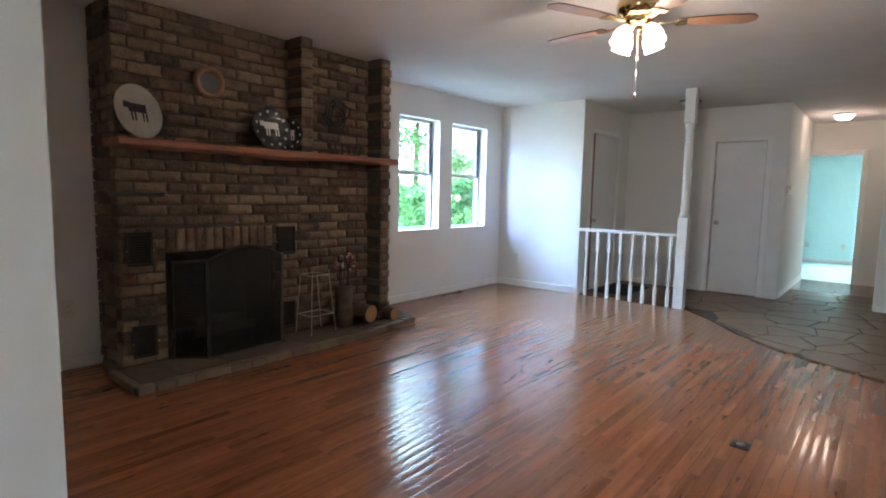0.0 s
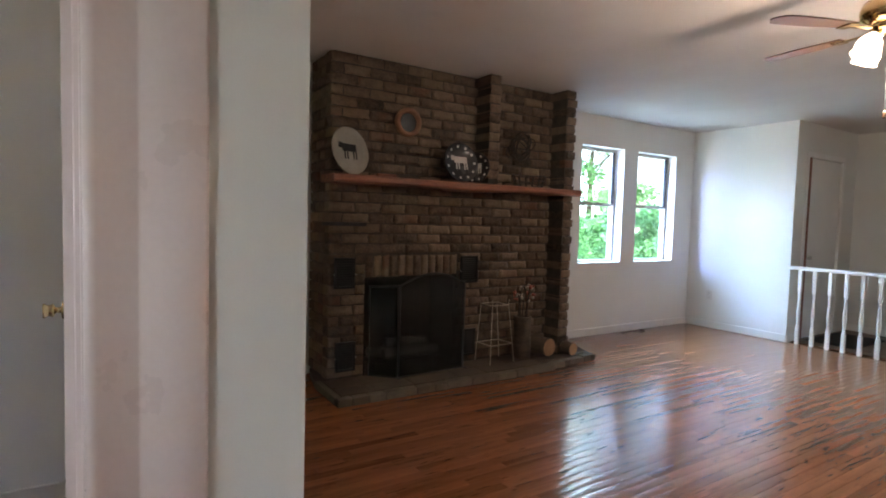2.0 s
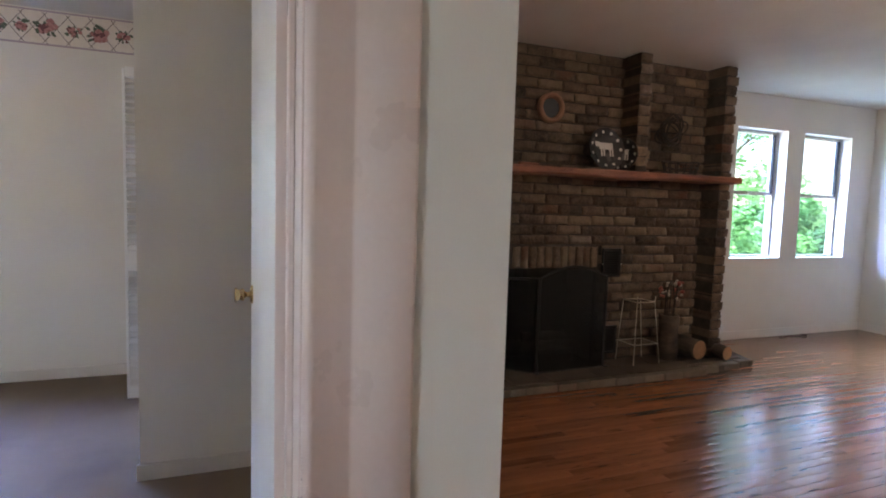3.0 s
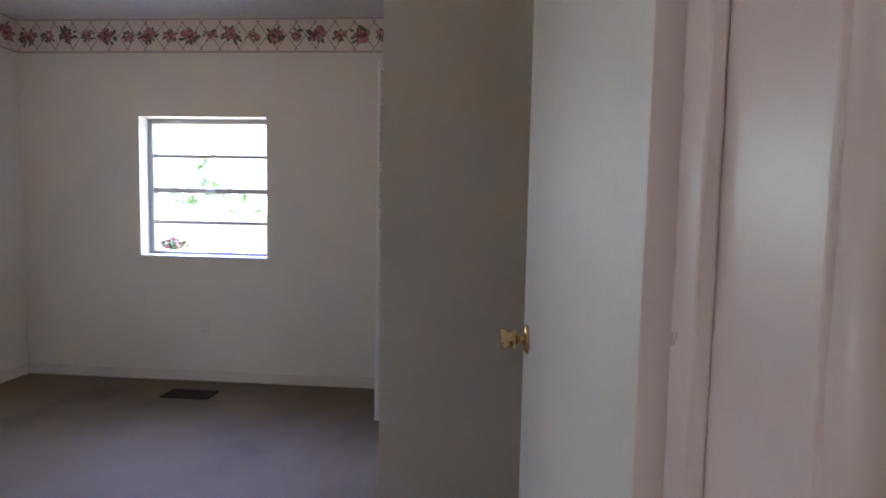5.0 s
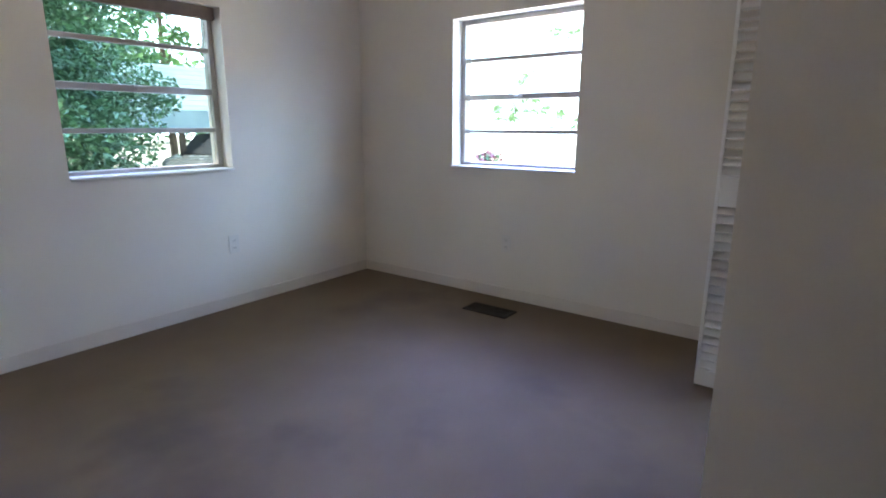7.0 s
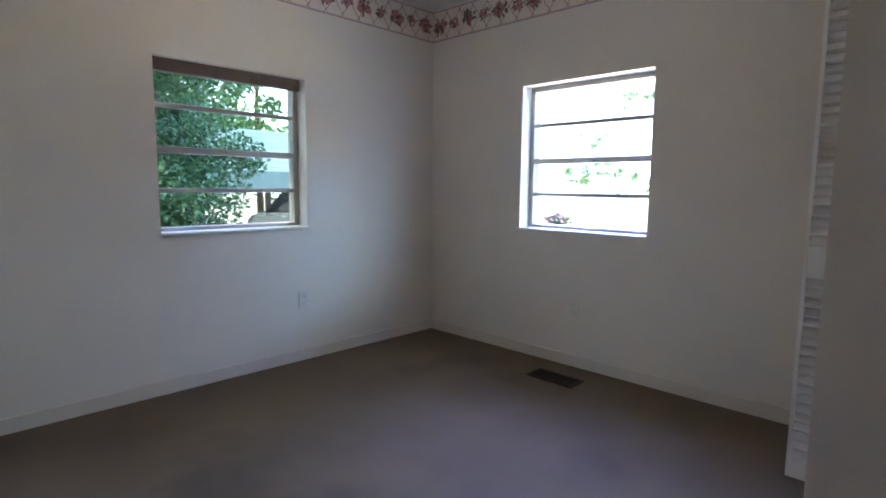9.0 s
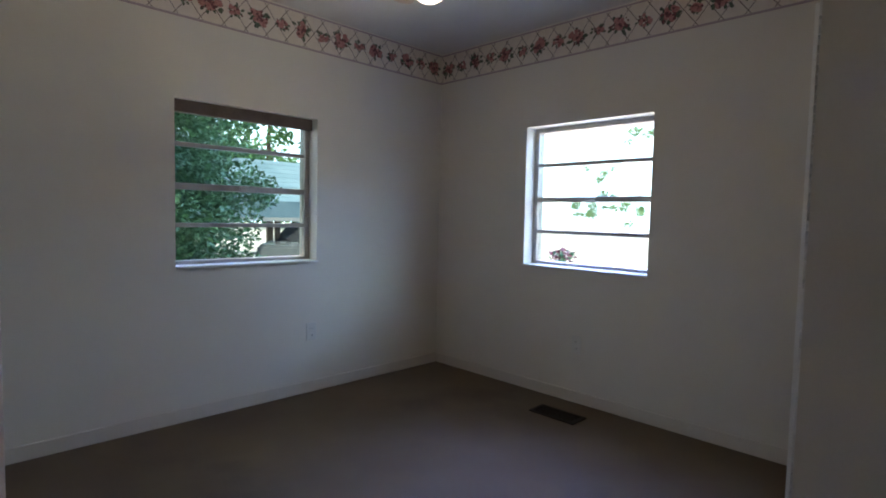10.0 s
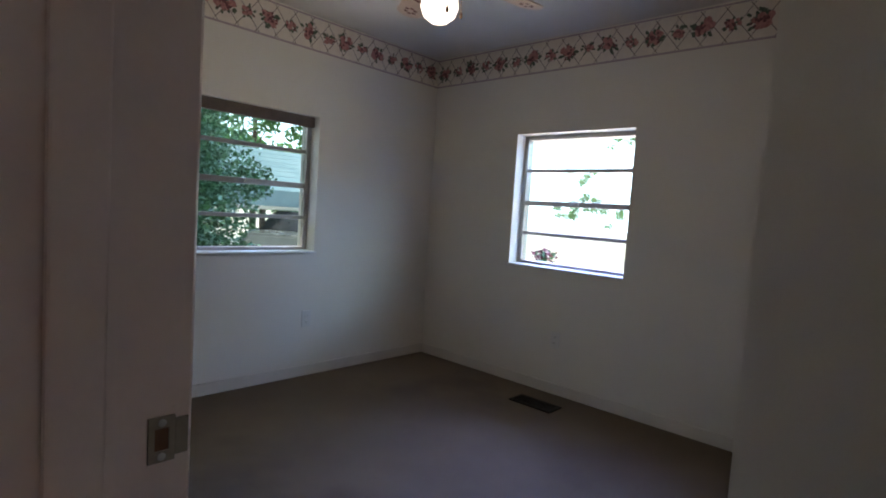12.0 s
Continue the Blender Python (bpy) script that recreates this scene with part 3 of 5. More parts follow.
louver_panel("leaf", bifold, 0.270, 1.99, RAILS)
second = louver_panel("leaf", bifold, 0.270, 1.99, RAILS)
second.location.x = -0.036
part("track_pivot", rod(bmesh.new(), (-0.018, -0.01, 1.98), (-0.018, -0.01, 2.02), 0.005), STEEL, bifold)
closet2 = thing("hall_louver_door", "white louvered closet door in the hallway", "closet door", at=pose(4.185, 9.355, 0.012))
louver_panel("leaf", closet2, 0.36, 1.98, RAILS, 0.045)
leaf2 = louver_panel("leaf", closet2, 0.36, 1.98, RAILS, 0.045)
leaf2.location.y = -0.37

# ---- fireplace ----
FX, PX, MX = 0.43, 0.62, 0.70
FY0, FY1 = 1.735, 3.985
BOX = (2.03, 2.86, 0.80)
fireplace = thing("fireplace", "tall old brown brick fireplace with piers and dark firebox", "fireplace")
for span in ((0.004, FY0 + 0.02, 0.0, FX - 0.018, BOX[0], CEIL - 0.002), (0.004, BOX[1], 0.0, FX - 0.018, FY1 - 0.01, CEIL - 0.002),
             (0.004, BOX[0], BOX[2], FX - 0.018, BOX[1], CEIL - 0.002), (FX - 0.018, 3.015, 1.56, PX - 0.014, 3.115, CEIL - 0.002),
             (FX - 0.018, 3.872, 0.0, PX - 0.014, 3.972, CEIL - 0.002)):
    part("mortar_core", boxes(span), MORTAR, fireplace, "sooty grey mortar")
part("firebox_lining", boxes((0.006, BOX[0] + 0.001, 0.03, 0.03, BOX[1] - 0.001, BOX[2]), (0.03, BOX[0] + 0.001, 0.03, FX - 0.03, BOX[0] + 0.02, BOX[2]),
                             (0.03, BOX[1] - 0.02, 0.03, FX - 0.03, BOX[1] - 0.001, BOX[2]), (0.03, BOX[0] + 0.02, BOX[2] - 0.02, FX - 0.03, BOX[1] - 0.02, BOX[2] - 0.001)), SOOT, fireplace, "soot-black firebox lining")


def brick_mesh(k, wide=0.2, deep=0.10, high=0.0655):
    """A worn brick lying along y, its face at x = 0."""
    random.seed(300 + k)
    bm = bmesh.new()
    ny, nz = (6, 3) if wide > 0.15 else (3, 3)
    grid = []
    for j in range(nz + 1):
        line = []
        for i in range(ny + 1):
            y, z = wide * (i / ny - 0.5), high * (j / nz - 0.5)
            rim = i in (0, ny) or j in (0, nz)
            x = random.uniform(-0.0085, -0.004) if rim else random.uniform(-0.0035, 0.003)
            line.append(bm.verts.new((x, y + random.uniform(-0.004, 0.004) * (1.3 if i in (0, ny) else 1), z + random.uniform(-0.0028, 0.0028))))
        grid.append(line)
    for j in range(nz):
        for i in range(ny):
            bm.faces.new((grid[j][i], grid[j][i + 1], grid[j + 1][i + 1], grid[j + 1][i])).smooth = True
    ring = grid[0] + [r[-1] for r in grid[1:]] + grid[-1][-2::-1] + [r[0] for r in grid[-2:0:-1]]
    back = [bm.verts.new((-deep, v.co.y, v.co.z)) for v in ring]
    m = len(ring)
    for i in range(m):
        bm.faces.new((ring[i], back[i], back[(i + 1) % m], ring[(i + 1) % m]))
    me = bpy.data.meshes.new("brick")
    bm.to_mesh(me)
    bm.free()
    me.materials.append(BRICK)
    return me


BRICKS = [brick_mesh(k) for k in range(6)]
HEADS = [brick_mesh(10 + k, 0.105, 0.20) for k in range(4)]
COURSE, PITCH, Z0 = 0.0766, 0.2115, 0.062
rng = random.Random(3)
upper = bmesh.new()


def lay(meshes, m, above):
    me = meshes[rng.randrange(len(meshes))]
    if above:
        old = len(upper.verts)
        upper.from_mesh(me)
        upper.verts.ensure_lookup_table()
        for v in upper.verts[old:]:
            v.co = m @ v.co
    else:
        b = new("brick", me)
        b.matrix_basis = m
        b.parent = fireplace


for row in range(31):
    z = Z0 + (row + 0.5) * COURSE
    spans = [(FY0, FY1 - 0.10)]
    if z < BOX[2] + 0.17:
        spans = [(FY0, BOX[0] - 0.006), (BOX[1] + 0.006, FY1 - 0.10)]
    above = z > 1.5
    for s, e in spans:
        y = FY0 - (PITCH / 2 if row % 2 else 0.0) + rng.uniform(-0.012, 0.012)
        while y < e:
            a, b = max(y, s), min(y + PITCH - 0.0105, e)
            if b - a > 0.035:
                m = pose(FX + rng.uniform(-0.004, 0.004), (a + b) / 2, z + rng.uniform(-0.002, 0.002), rng.uniform(-0.6, 0.6), 0, rng.uniform(-0.5, 0.5)) @ Matrix.Diagonal((1, (b - a) / 0.2, 1, 1))
                lay(BRICKS, m, above)
            y += PITCH
    # return towards the wall
    x = 0.0
    for a, b in (((0.01, 0.20), (0.211, 0.325)) if row % 2 else ((0.01, 0.11), (0.121, 0.325))):
        lay(BRICKS, pose((a + b) / 2, FY0, z, 0, 0, -90) @ Matrix.Diagonal((0.5, (b - a) / 0.2, 1, 1)), above)
    # piers, their outer edge toothed
    jut = 0.010 if row % 2 else -0.004
    lay(HEADS, pose(PX + rng.uniform(-0.004, 0.004), 3.925 + jut, z), above)
    if z > 1.58:
        lay(HEADS, pose(PX + rng.uniform(-0.004, 0.004), 3.065 + jut * 0.5, z), True)
# soldier course over the opening
n = 12
for i in range(n):
    y = BOX[0] + (i + 0.5) * (BOX[1] - BOX[0]) / n
    lay(BRICKS, pose(FX + rng.uniform(-0.004, 0.006), y, BOX[2] + 0.085, 90, 0, 0) @ Matrix.Diagonal((1, 0.80, 0.90, 1)), False)
me = bpy.data.meshes.new("upper_brickwork")
upper.to_mesh(me)
upper.free()
me.materials.clear()
me.materials.append(BRICK_REST)
up = new("upper_brickwork", me)
up.parent = fireplace
tagged(up, kind="stuff")

# ash, grate and burnt logs inside
bm = bmesh.new()
for i in range(7):
    rod(bm, (0.12, 2.16 + i * 0.09, 0.12), (0.36, 2.16 + i * 0.09, 0.12), 0.008, seg=6)
for x in (0.14, 0.34):
    rod(bm, (x, 2.12, 0.112), (x, 2.76, 0.112), 0.008, seg=6)
    for y in (2.16, 2.72):
        rod(bm, (x, y, 0.045), (x, y, 0.112), 0.008, seg=6)
grate = tagged(part("fire_grate", bm, BLACK_IRON), "black iron grate standing in the firebox", "grate")
for k, (y0, y1, x, z) in enumerate(((2.16, 2.62, 0.20, 0.165), (2.26, 2.74, 0.29, 0.165), (2.30, 2.66, 0.245, 0.235))):
    bm = rod(bmesh.new(), (x, y0, z), (x + 0.03, y1, z + 0.01), 0.040, 0.034, 9)
    tagged(part("charred_log", bm, surface("charred_wood", (0.04, 0.036, 0.034), (0.38, 0.35, 0.33), 12, 0.95, 0.8)), "grey charred log on the grate", "log", "logs in the firebox")

# hearth: flags with a low stone edge and clipped corners
HX = 0.86
hearth = thing("hearth", "low raised hearth of dark flagstones with a pale stone edge", "hearth")
outline = [(0.20, 1.70), (0.42, 1.655), (HX - 0.005, 1.655), (HX, 1.70), (HX + 0.005, 3.0), (HX - 0.03, 3.6), (0.77, 4.18), (0.20, 4.40), (0.03, 4.40), (0.03, 1.74)]
bm = bmesh.new()
vs = [bm.verts.new((x, y, 0.0)) for x, y in outline]
f = bm.faces.new(vs)
r = bmesh.ops.extrude_face_region(bm, geom=[f])
for v in r["geom"]:
    if isinstance(v, bmesh.types.BMVert):
        v.co.z = 0.045
bmesh.ops.recalc_face_normals(bm, faces=bm.faces)
part("bed", bm, GROUT, hearth)
rng = random.Random(21)
y = 1.70
while y < 4.15:
    w = rng.uniform(0.22, 0.42)
    for x0, x1 in ((0.44, 0.63), (0.638, HX - 0.055)):
        if y + w < 3.86 or x0 > 0.6:
            d = max(0.0, (y + w - 3.45) * 0.14) if x1 > 0.7 else 0
            part("flag", boxes((x0, y + 0.005, 0.03, x1 - d, min(y + w, 4.14) - 0.005, 0.058 + rng.uniform(-0.002, 0.002)), bevel=0.004), HEARTH_STONE, hearth)
    y += w
y = 1.655
while y < 4.12:
    w = rng.uniform(0.10, 0.26)
    e = min(y + w, 4.14)
    d = max(0.0, ((y + e) / 2 - 3.40) * 0.135)
    bm = boxes((HX - 0.052 - d, y + 0.004, 0.002, HX + 0.012 - d + rng.uniform(-0.006, 0.006), e - 0.004, 0.056 + rng.uniform(-0.003, 0.003)), bevel=0.006)
    part("edge_stone", bm, HEARTH_EDGE, hearth)
    y = e
bm = boxes((0.40, -0.022, 0.004, 0.80, 0.022, 0.056), bevel=0.006)
bm.transform(pose(0.0, 1.675, 0))
part("edge_stone", bm, HEARTH_EDGE, hearth)
bm = boxes((0.62, 4.145, 0.004, 0.77, 4.20, 0.054), bevel=0.006)
part("edge_stone", bm, HEARTH_EDGE, hearth)

# mantel shelf: one rough-sawn cedar plank with a wavy front
bm = bmesh.new()
N = 46
rows = []
for i in range(N + 1):
    y = 1.668 + (4.005 - 1.668) * i / N
    wav = 0.018 * noise.noise(Vector((y * 1.7, 0.3, 0))) + 0.005 * noise.noise(Vector((y * 7, 2.3, 0)))
    low = 1.497 + 0.016 * noise.noise(Vector((y * 1.3, 5.0, 0))) - 0.010 * math.exp(-((y - 2.95) / 0.35) ** 2)
    top = 1.549 + 0.004 * noise.noise(Vector((y * 2.0, 9.0, 0)))
    fr = MX + wav
    rows.append([bm.verts.new(p) for p in ((FX + 0.004, y, low), (fr - 0.012, y, low), (fr, y, low + 0.014), (fr - 0.003, y, top - 0.010), (fr - 0.014, y, top), (FX + 0.004, y, top))])
for a, b in zip(rows, rows[1:]):
    for i in range(6):
        bm.faces.new((a[i], a[(i + 1) % 6], b[(i + 1) % 6], b[i]))
bm.faces.new(rows[0])
bm.faces.new(rows[-1][::-1])
bmesh.ops.recalc_face_normals(bm, faces=bm.faces)
tagged(part("mantel_shelf", bm, MANTEL_WOOD), "reddish rough cedar plank mantel shelf with a wavy edge", "mantel")


def vent(y0, z0, y1, z1, label):
    v = thing("fireplace_vent", label, "vent", "iron vents on the fireplace", at=pose(FX + 0.004, (y0 + y1) / 2, (z0 + z1) / 2))
    w, h = (y1 - y0) / 2, (z1 - z0) / 2
    part("frame", boxes((0, -w, -h, 0.022, -w + 0.016, h), (0, w - 0.016, -h, 0.022, w, h), (0, -w + 0.016, -h, 0.022, w - 0.016, -h + 0.016), (0, -w + 0.016, h - 0.016, 0.022, w - 0.016, h), bevel=0.002), BLACK_IRON, v)
    part("backing", boxes((0.0, -w + 0.016, -h + 0.016, 0.006, w - 0.016, h - 0.016)), BLACK_IRON, v)
    k = int((2 * h - 0.032) / 0.017)
    for i in range(k):
        z = -h + 0.016 + (i + 0.5) * (2 * h - 0.032) / k
        bm = boxes((-0.007, -w + 0.016, -0.0015, 0.007, w - 0.016, 0.0015))
        bm.transform(pose(0.013, 0, z, 0, 35, 0))
        part("slat", bm, BLACK_IRON, v)
    for s in (-1, 1):
        part("screw", ball(bmesh.new(), (0.020, s * (w + 0.004), -0.01), 0.005, 8), STEEL, v)
    return v


vent(1.775, 0.728, 1.935, 0.955, "black slatted iron vent set high in brick")
vent(2.885, 0.728, 3.055, 0.955, "black slatted iron vent set high in brick")
vent(1.795, 0.110, 1.948, 0.330, "black slatted iron vent set low near the hearth")
vent(2.90, 0.110, 3.05, 0.335, "black slatted iron vent set low near the hearth")
damper = thing("damper_bar", "dark iron damper bar on the brickwork", "damper handle", at=pose(FX + 0.006, 1.845, 1.202))
part("bar", boxes((0.012, -0.17, -0.014, 0.028, 0.17, 0.014), bevel=0.003), BLACK_IRON, damper)
part("bracket", boxes((0, -0.12, -0.008, 0.012, -0.10, 0.008)), BLACK_IRON, damper)
part("bracket", boxes((0, 0.10, -0.008, 0.012, 0.12, 0.008)), BLACK_IRON, damper)

# fire screen of three panels
screen = thing("fire_screen", "black three-panel fire screen with an arched middle", "fire screen")


def screen_panel(a, b, h0, h1, arch, name):
    a, b = Vector((*a, 0.061)), Vector((*b, 0.061))
    pts = []
    n = 14
    for i in range(n + 1):
        t = i / n
        pts.append(a.lerp(b, t) + Vector((0, 0, h0 + (h1 - h0) * t + arch * math.sin(math.pi * t))))
    wire(name + "_frame", [a, *pts, b], 0.0085, BLACK_IRON, screen, True)
    bm = bmesh.new()
    side = (b - a).cross(Vector((0, 0, 1))).normalized() * 0.0015
    for s in (-1, 1):
        lo = [bm.verts.new(a.lerp(b, i / n) + side * s) for i in range(n + 1)]
        hi = [bm.verts.new(p + side * s) for p in pts]
        for i in range(n):
            bm.faces.new((lo[i], lo[i + 1], hi[i + 1], hi[i]))
    part(name + "_mesh", bm, SCREEN_MESH, screen)


m = surface("fire_screen_weave", (0.004, 0.004, 0.004), (0.008, 0.008, 0.008), 20, 0.6, 0)
nt = m.node_tree
tr, mixs = nt.nodes.new("ShaderNodeBsdfTransparent"), nt.nodes.new("ShaderNodeMixShader")
mixs.inputs[0].default_value = 0.58
outp = next(q for q in nt.nodes if q.type == "OUTPUT_MATERIAL")
nt.links.new(tr.outputs[0], mixs.inputs[1])
nt.links.new(nt.nodes["Principled BSDF"].outputs[0], mixs.inputs[2])
nt.links.new(mixs.outputs[0], outp.inputs["Surface"])
SCREEN_MESH = m
screen_panel((0.455, 2.055), (0.615, 2.215), 0.675, 0.69, 0.0, "left_wing")
screen_panel((0.620, 2.225), (0.585, 2.825), 0.69, 0.69, 0.085, "middle")
screen_panel((0.580, 2.835), (0.455, 2.925), 0.69, 0.675, 0.0, "right_wing")
part("foot", boxes((0.60, 2.205, 0.059, 0.66, 2.225, 0.067)), BLACK_IRON, screen)
part("foot", boxes((0.565, 2.825, 0.059, 0.625, 2.845, 0.067)), BLACK_IRON, screen)


# ---- things on the mantel and the chimney breast ----
def dish(name, at, r, glaze, label, group=""):
    d = thing(name, label, "plate", group, at=at)
    part("body", turned([(r * 0.55, 0.0), (r * 0.60, 0.006), (r, 0.024), (r, 0.029), (r * 0.97, 0.030), (r * 0.66, 0.014), (r * 0.62, 0.012), (0.004, 0.012)], 40), glaze, d, smooth=True)
    return d


def motif(parent, r, material, spots):
    """A plain grazing-shaped blot: a body bar on four short bars, kept abstract."""
    bm = bmesh.new()
    def slab(x0, y0, x1, y1):
        box(bm, x0, y0, 0.0125, x1, y1, 0.0140)
    slab(-0.36 * r, -0.02 * r, 0.40 * r, 0.30 * r)
    slab(-0.56 * r, 0.10 * r, -0.34 * r, 0.34 * r)
    for x in (-0.28, -0.14, 0.20, 0.34):
        slab(x * r, -0.34 * r, (x + 0.07) * r, -0.02 * r)
    part("motif", bm, material, parent, "plain blot printed in the middle")
    if spots:
        for i in range(11):
            a = 2 * math.pi * i / 11
            bm = bmesh.new()
            bmesh.ops.create_cone(bm, cap_ends=True, segments=10, radius1=0.075 * r, radius2=0.07 * r, depth=0.002,
                                  matrix=Matrix.Translation((0.80 * r * math.cos(a), 0.80 * r * math.sin(a), 0.0235)) @ Matrix.Rotation(-0.45, 4, Vector((-math.sin(a), math.cos(a), 0))))
            part("dot", bm, material, parent)


def leaning(x, y, r, lean, turn=0.0):
    """A disc standing on the mantel on its edge, its face towards +x and leaning back."""
    return Matrix.Translation((x, y, 1.551)) @ Matrix.Rotation(radians(turn), 4, "Z") @ Matrix.Rotation(radians(90 - lean), 4, "Y") @ Matrix.Rotation(radians(90), 4, "Z") @ Matrix.Translation((0, r, 0))


p1 = dish("stoneware_platter", leaning(0.535, 1.852, 0.172, 11, 20), 0.172, STONEWARE, "large grey stoneware platter with a dark blot, leaning on the mantel")
motif(p1, 0.172, INK, False)
p2 = dish("spotted_plate", leaning(0.585, 2.770, 0.160, 12), 0.160, INK, "black glazed plate with a white blot and white rim dots", "spotted plates")
motif(p2, 0.160, WHITE_GLAZE, True)
p3 = dish("spotted_plate", leaning(0.545, 2.930, 0.128, 7, -58), 0.128, INK, "black glazed plate with white dots tucked behind another", "spotted plates")
motif(p3, 0.128, WHITE_GLAZE, True)
ring = thing("clay_ring", "round terracotta ring with a dark mirror hung on the brick", "wall ornament", at=Matrix.Translation((FX + 0.006, 2.345, 1.99)) @ pose(0, 0, 0, 0, 90, 0))
part("rim", turned([(0.070, 0.0), (0.104, 0.0), (0.110, 0.012), (0.108, 0.045), (0.098, 0.058), (0.082, 0.056), (0.074, 0.040), (0.072, 0.020)], 36), TERRACOTTA, ring, smooth=True)
part("mirror", turned([(0.0715, 0.0212), (0.0715, 0.024), (0.002, 0.0245)], 36), surface("dim_mirror", (0.018, 0.018, 0.02), (0.03, 0.03, 0.032), 5, 0.25, 0, metal=0.3), ring)
small = thing("wood_block", "small brown wooden block lying on the mantel", "block", at=pose(0.56, 2.12, 1.550))
part("block", boxes((-0.02, -0.075, 0, 0.02, 0.075, 0.026), bevel=0.004), MANTEL_WOOD, small)
# wire basket hung on the brick, and a wire tray on the shelf
basket = thing("wire_basket", "brown wire basket hung on the brick chimney breast", "wire basket", at=pose(FX + 0.012, 3.455, 1.90))
rng = random.Random(9)
for k in range(11):
    a = rng.uniform(0, math.pi)
    c = Vector((0.055 + rng.uniform(-0.02, 0.02), rng.uniform(-0.02, 0.02), rng.uniform(-0.02, 0.02)))
    u = Vector((0.25, math.cos(a), math.sin(a))).normalized()
    w = u.cross(Vector((1, rng.uniform(-0.4, 0.4), rng.uniform(-0.4, 0.4)))).normalized()
    pts = [c + u * 0.118 * math.cos(2 * math.pi * i / 22) * (1 if abs(math.cos(a)) < 0.7 else 1.15) + w * 0.070 * math.sin(2 * math.pi * i / 22) for i in range(22)]
    pts = [Vector((max(p.x, 0.004), p.y, p.z)) for p in pts]
    wire("loop", pts, 0.0046, WIRE, basket, True)
tray = thing("wire_tray", "brown wire tray lying on the mantel shelf", "wire tray", at=pose(0.56, 3.50, 1.556))
for z, s in ((0.0, 0.8), (0.045, 0.95), (0.09, 1.0)):
    wire("hoop", [(0.055 * s * math.cos(2 * math.pi * i / 26), 0.185 * s * math.sin(2 * math.pi * i / 26), z + 0.012 * math.sin(4 * math.pi * i / 26)) for i in range(26)], 0.0040, WIRE, tray, True)
for i in range(14):
    a = 2 * math.pi * i / 14
    wire("rib", [(0.044 * math.cos(a), 0.148 * math.sin(a), 0.0), (0.055 * math.cos(a), 0.185 * math.sin(a), 0.09)], 0.0044, WIRE, tray)

# ---- things on the hearth ----
stand = thing("wire_plant_stand", "cream wire plant stand with splayed legs on the hearth", "plant stand", at=pose(0.545, 3.175, 0.061))
tops, feet = [(0.085, -0.085), (0.085, 0.085), (-0.075, 0.085), (-0.075, -0.085)], [(0.115, -0.115), (0.10, 0.150), (-0.085, 0.135), (-0.085, -0.125)]
for (a, b), (c, d) in zip(tops, feet):
    wire("leg", [(c, d, 0.0), (a, b, 0.49)], 0.0038, CREAM_WIRE, stand)
wire("top_ring", [(a, b, 0.488) for a, b in tops], 0.0038, CREAM_WIRE, stand, True)
wire("lower_ring", [(a + (c - a) * 0.68, b + (d - b) * 0.68, 0.157) for (a, b), (c, d) in zip(tops, feet)], 0.0045, CREAM_WIRE, stand, True)
for (a, b) in tops[:2]:
    wire("finial", [(a, b, 0.488), (a + 0.004, b * 1.03, 0.535)], 0.004, CREAM_WIRE, stand)


def log(name, a, b, r, label):
    lg = thing(name, label, "log", "logs beside the fireplace")
    a, b = Vector(a), Vector(b)
    m = Matrix.Translation(a) @ (b - a).to_track_quat("Z", "Y").to_matrix().to_4x4()
    ln = (b - a).length
    prof = [(r * (0.97 + 0.05 * math.sin(7 * i)), ln * i / 8) for i in range(9)]
    part("bark", turned([(r * 0.93, 0), *prof[1:-1], (r * 0.93, ln)], 18, m), BARK, lg, smooth=True)
    end = turned([(r * 0.90, -0.004), (r * 0.90, 0.002)], 18, Matrix.Translation(b) @ (b - a).to_track_quat("Z", "Y").to_matrix().to_4x4())
    part("cut_face", end, CUT_WOOD, lg, "pale sawn end")
    return lg


log("firewood_log", (0.42, 3.665, 0.149), (0.685, 3.695, 0.149), 0.086, "short thick firewood log with a pale sawn end")
log("firewood_log", (0.640, 3.915, 0.123), (0.750, 3.925, 0.123), 0.060, "smaller firewood log with a pale sawn end")
stump = thing("stump_vase", "upright hollow log holding sticks and dried berries", "vase", at=pose(0.555, 3.485, 0.061))
part("stump", turned([(0.078, 0), (0.082, 0.10), (0.074, 0.22), (0.079, 0.36), (0.060, 0.362), (0.056, 0.28)], 16), BARK, stump, smooth=True)
rng = random.Random(4)
for k in range(9):
    a, ln = rng.uniform(0, 6.28), rng.uniform(0.30, 0.42)
    tip = Vector((0.06 * math.cos(a), 0.075 * math.sin(a), 0.20 + ln))
    wire("stick", [(0.02 * math.cos(a), 0.02 * math.sin(a), 0.28), tip * 0.75 + Vector((0, 0.01, 0.14)), tip], 0.004, WIRE, stump)
    bm = bmesh.new()
    for j in range(3):
        ball(bm, tip + Vector([rng.uniform(-0.025, 0.025) for _ in range(3)]), rng.uniform(0.010, 0.017), 8)
    part("berries", bm, BERRY if k % 2 else CREAM_WIRE, stump)
wire("loop_handle", [(0.0, -0.05 + 0.05 * (1 - math.cos(math.pi * i / 10)), 0.34 + 0.29 * math.sin(math.pi * i / 10)) for i in range(11)], 0.005, WIRE, stump)

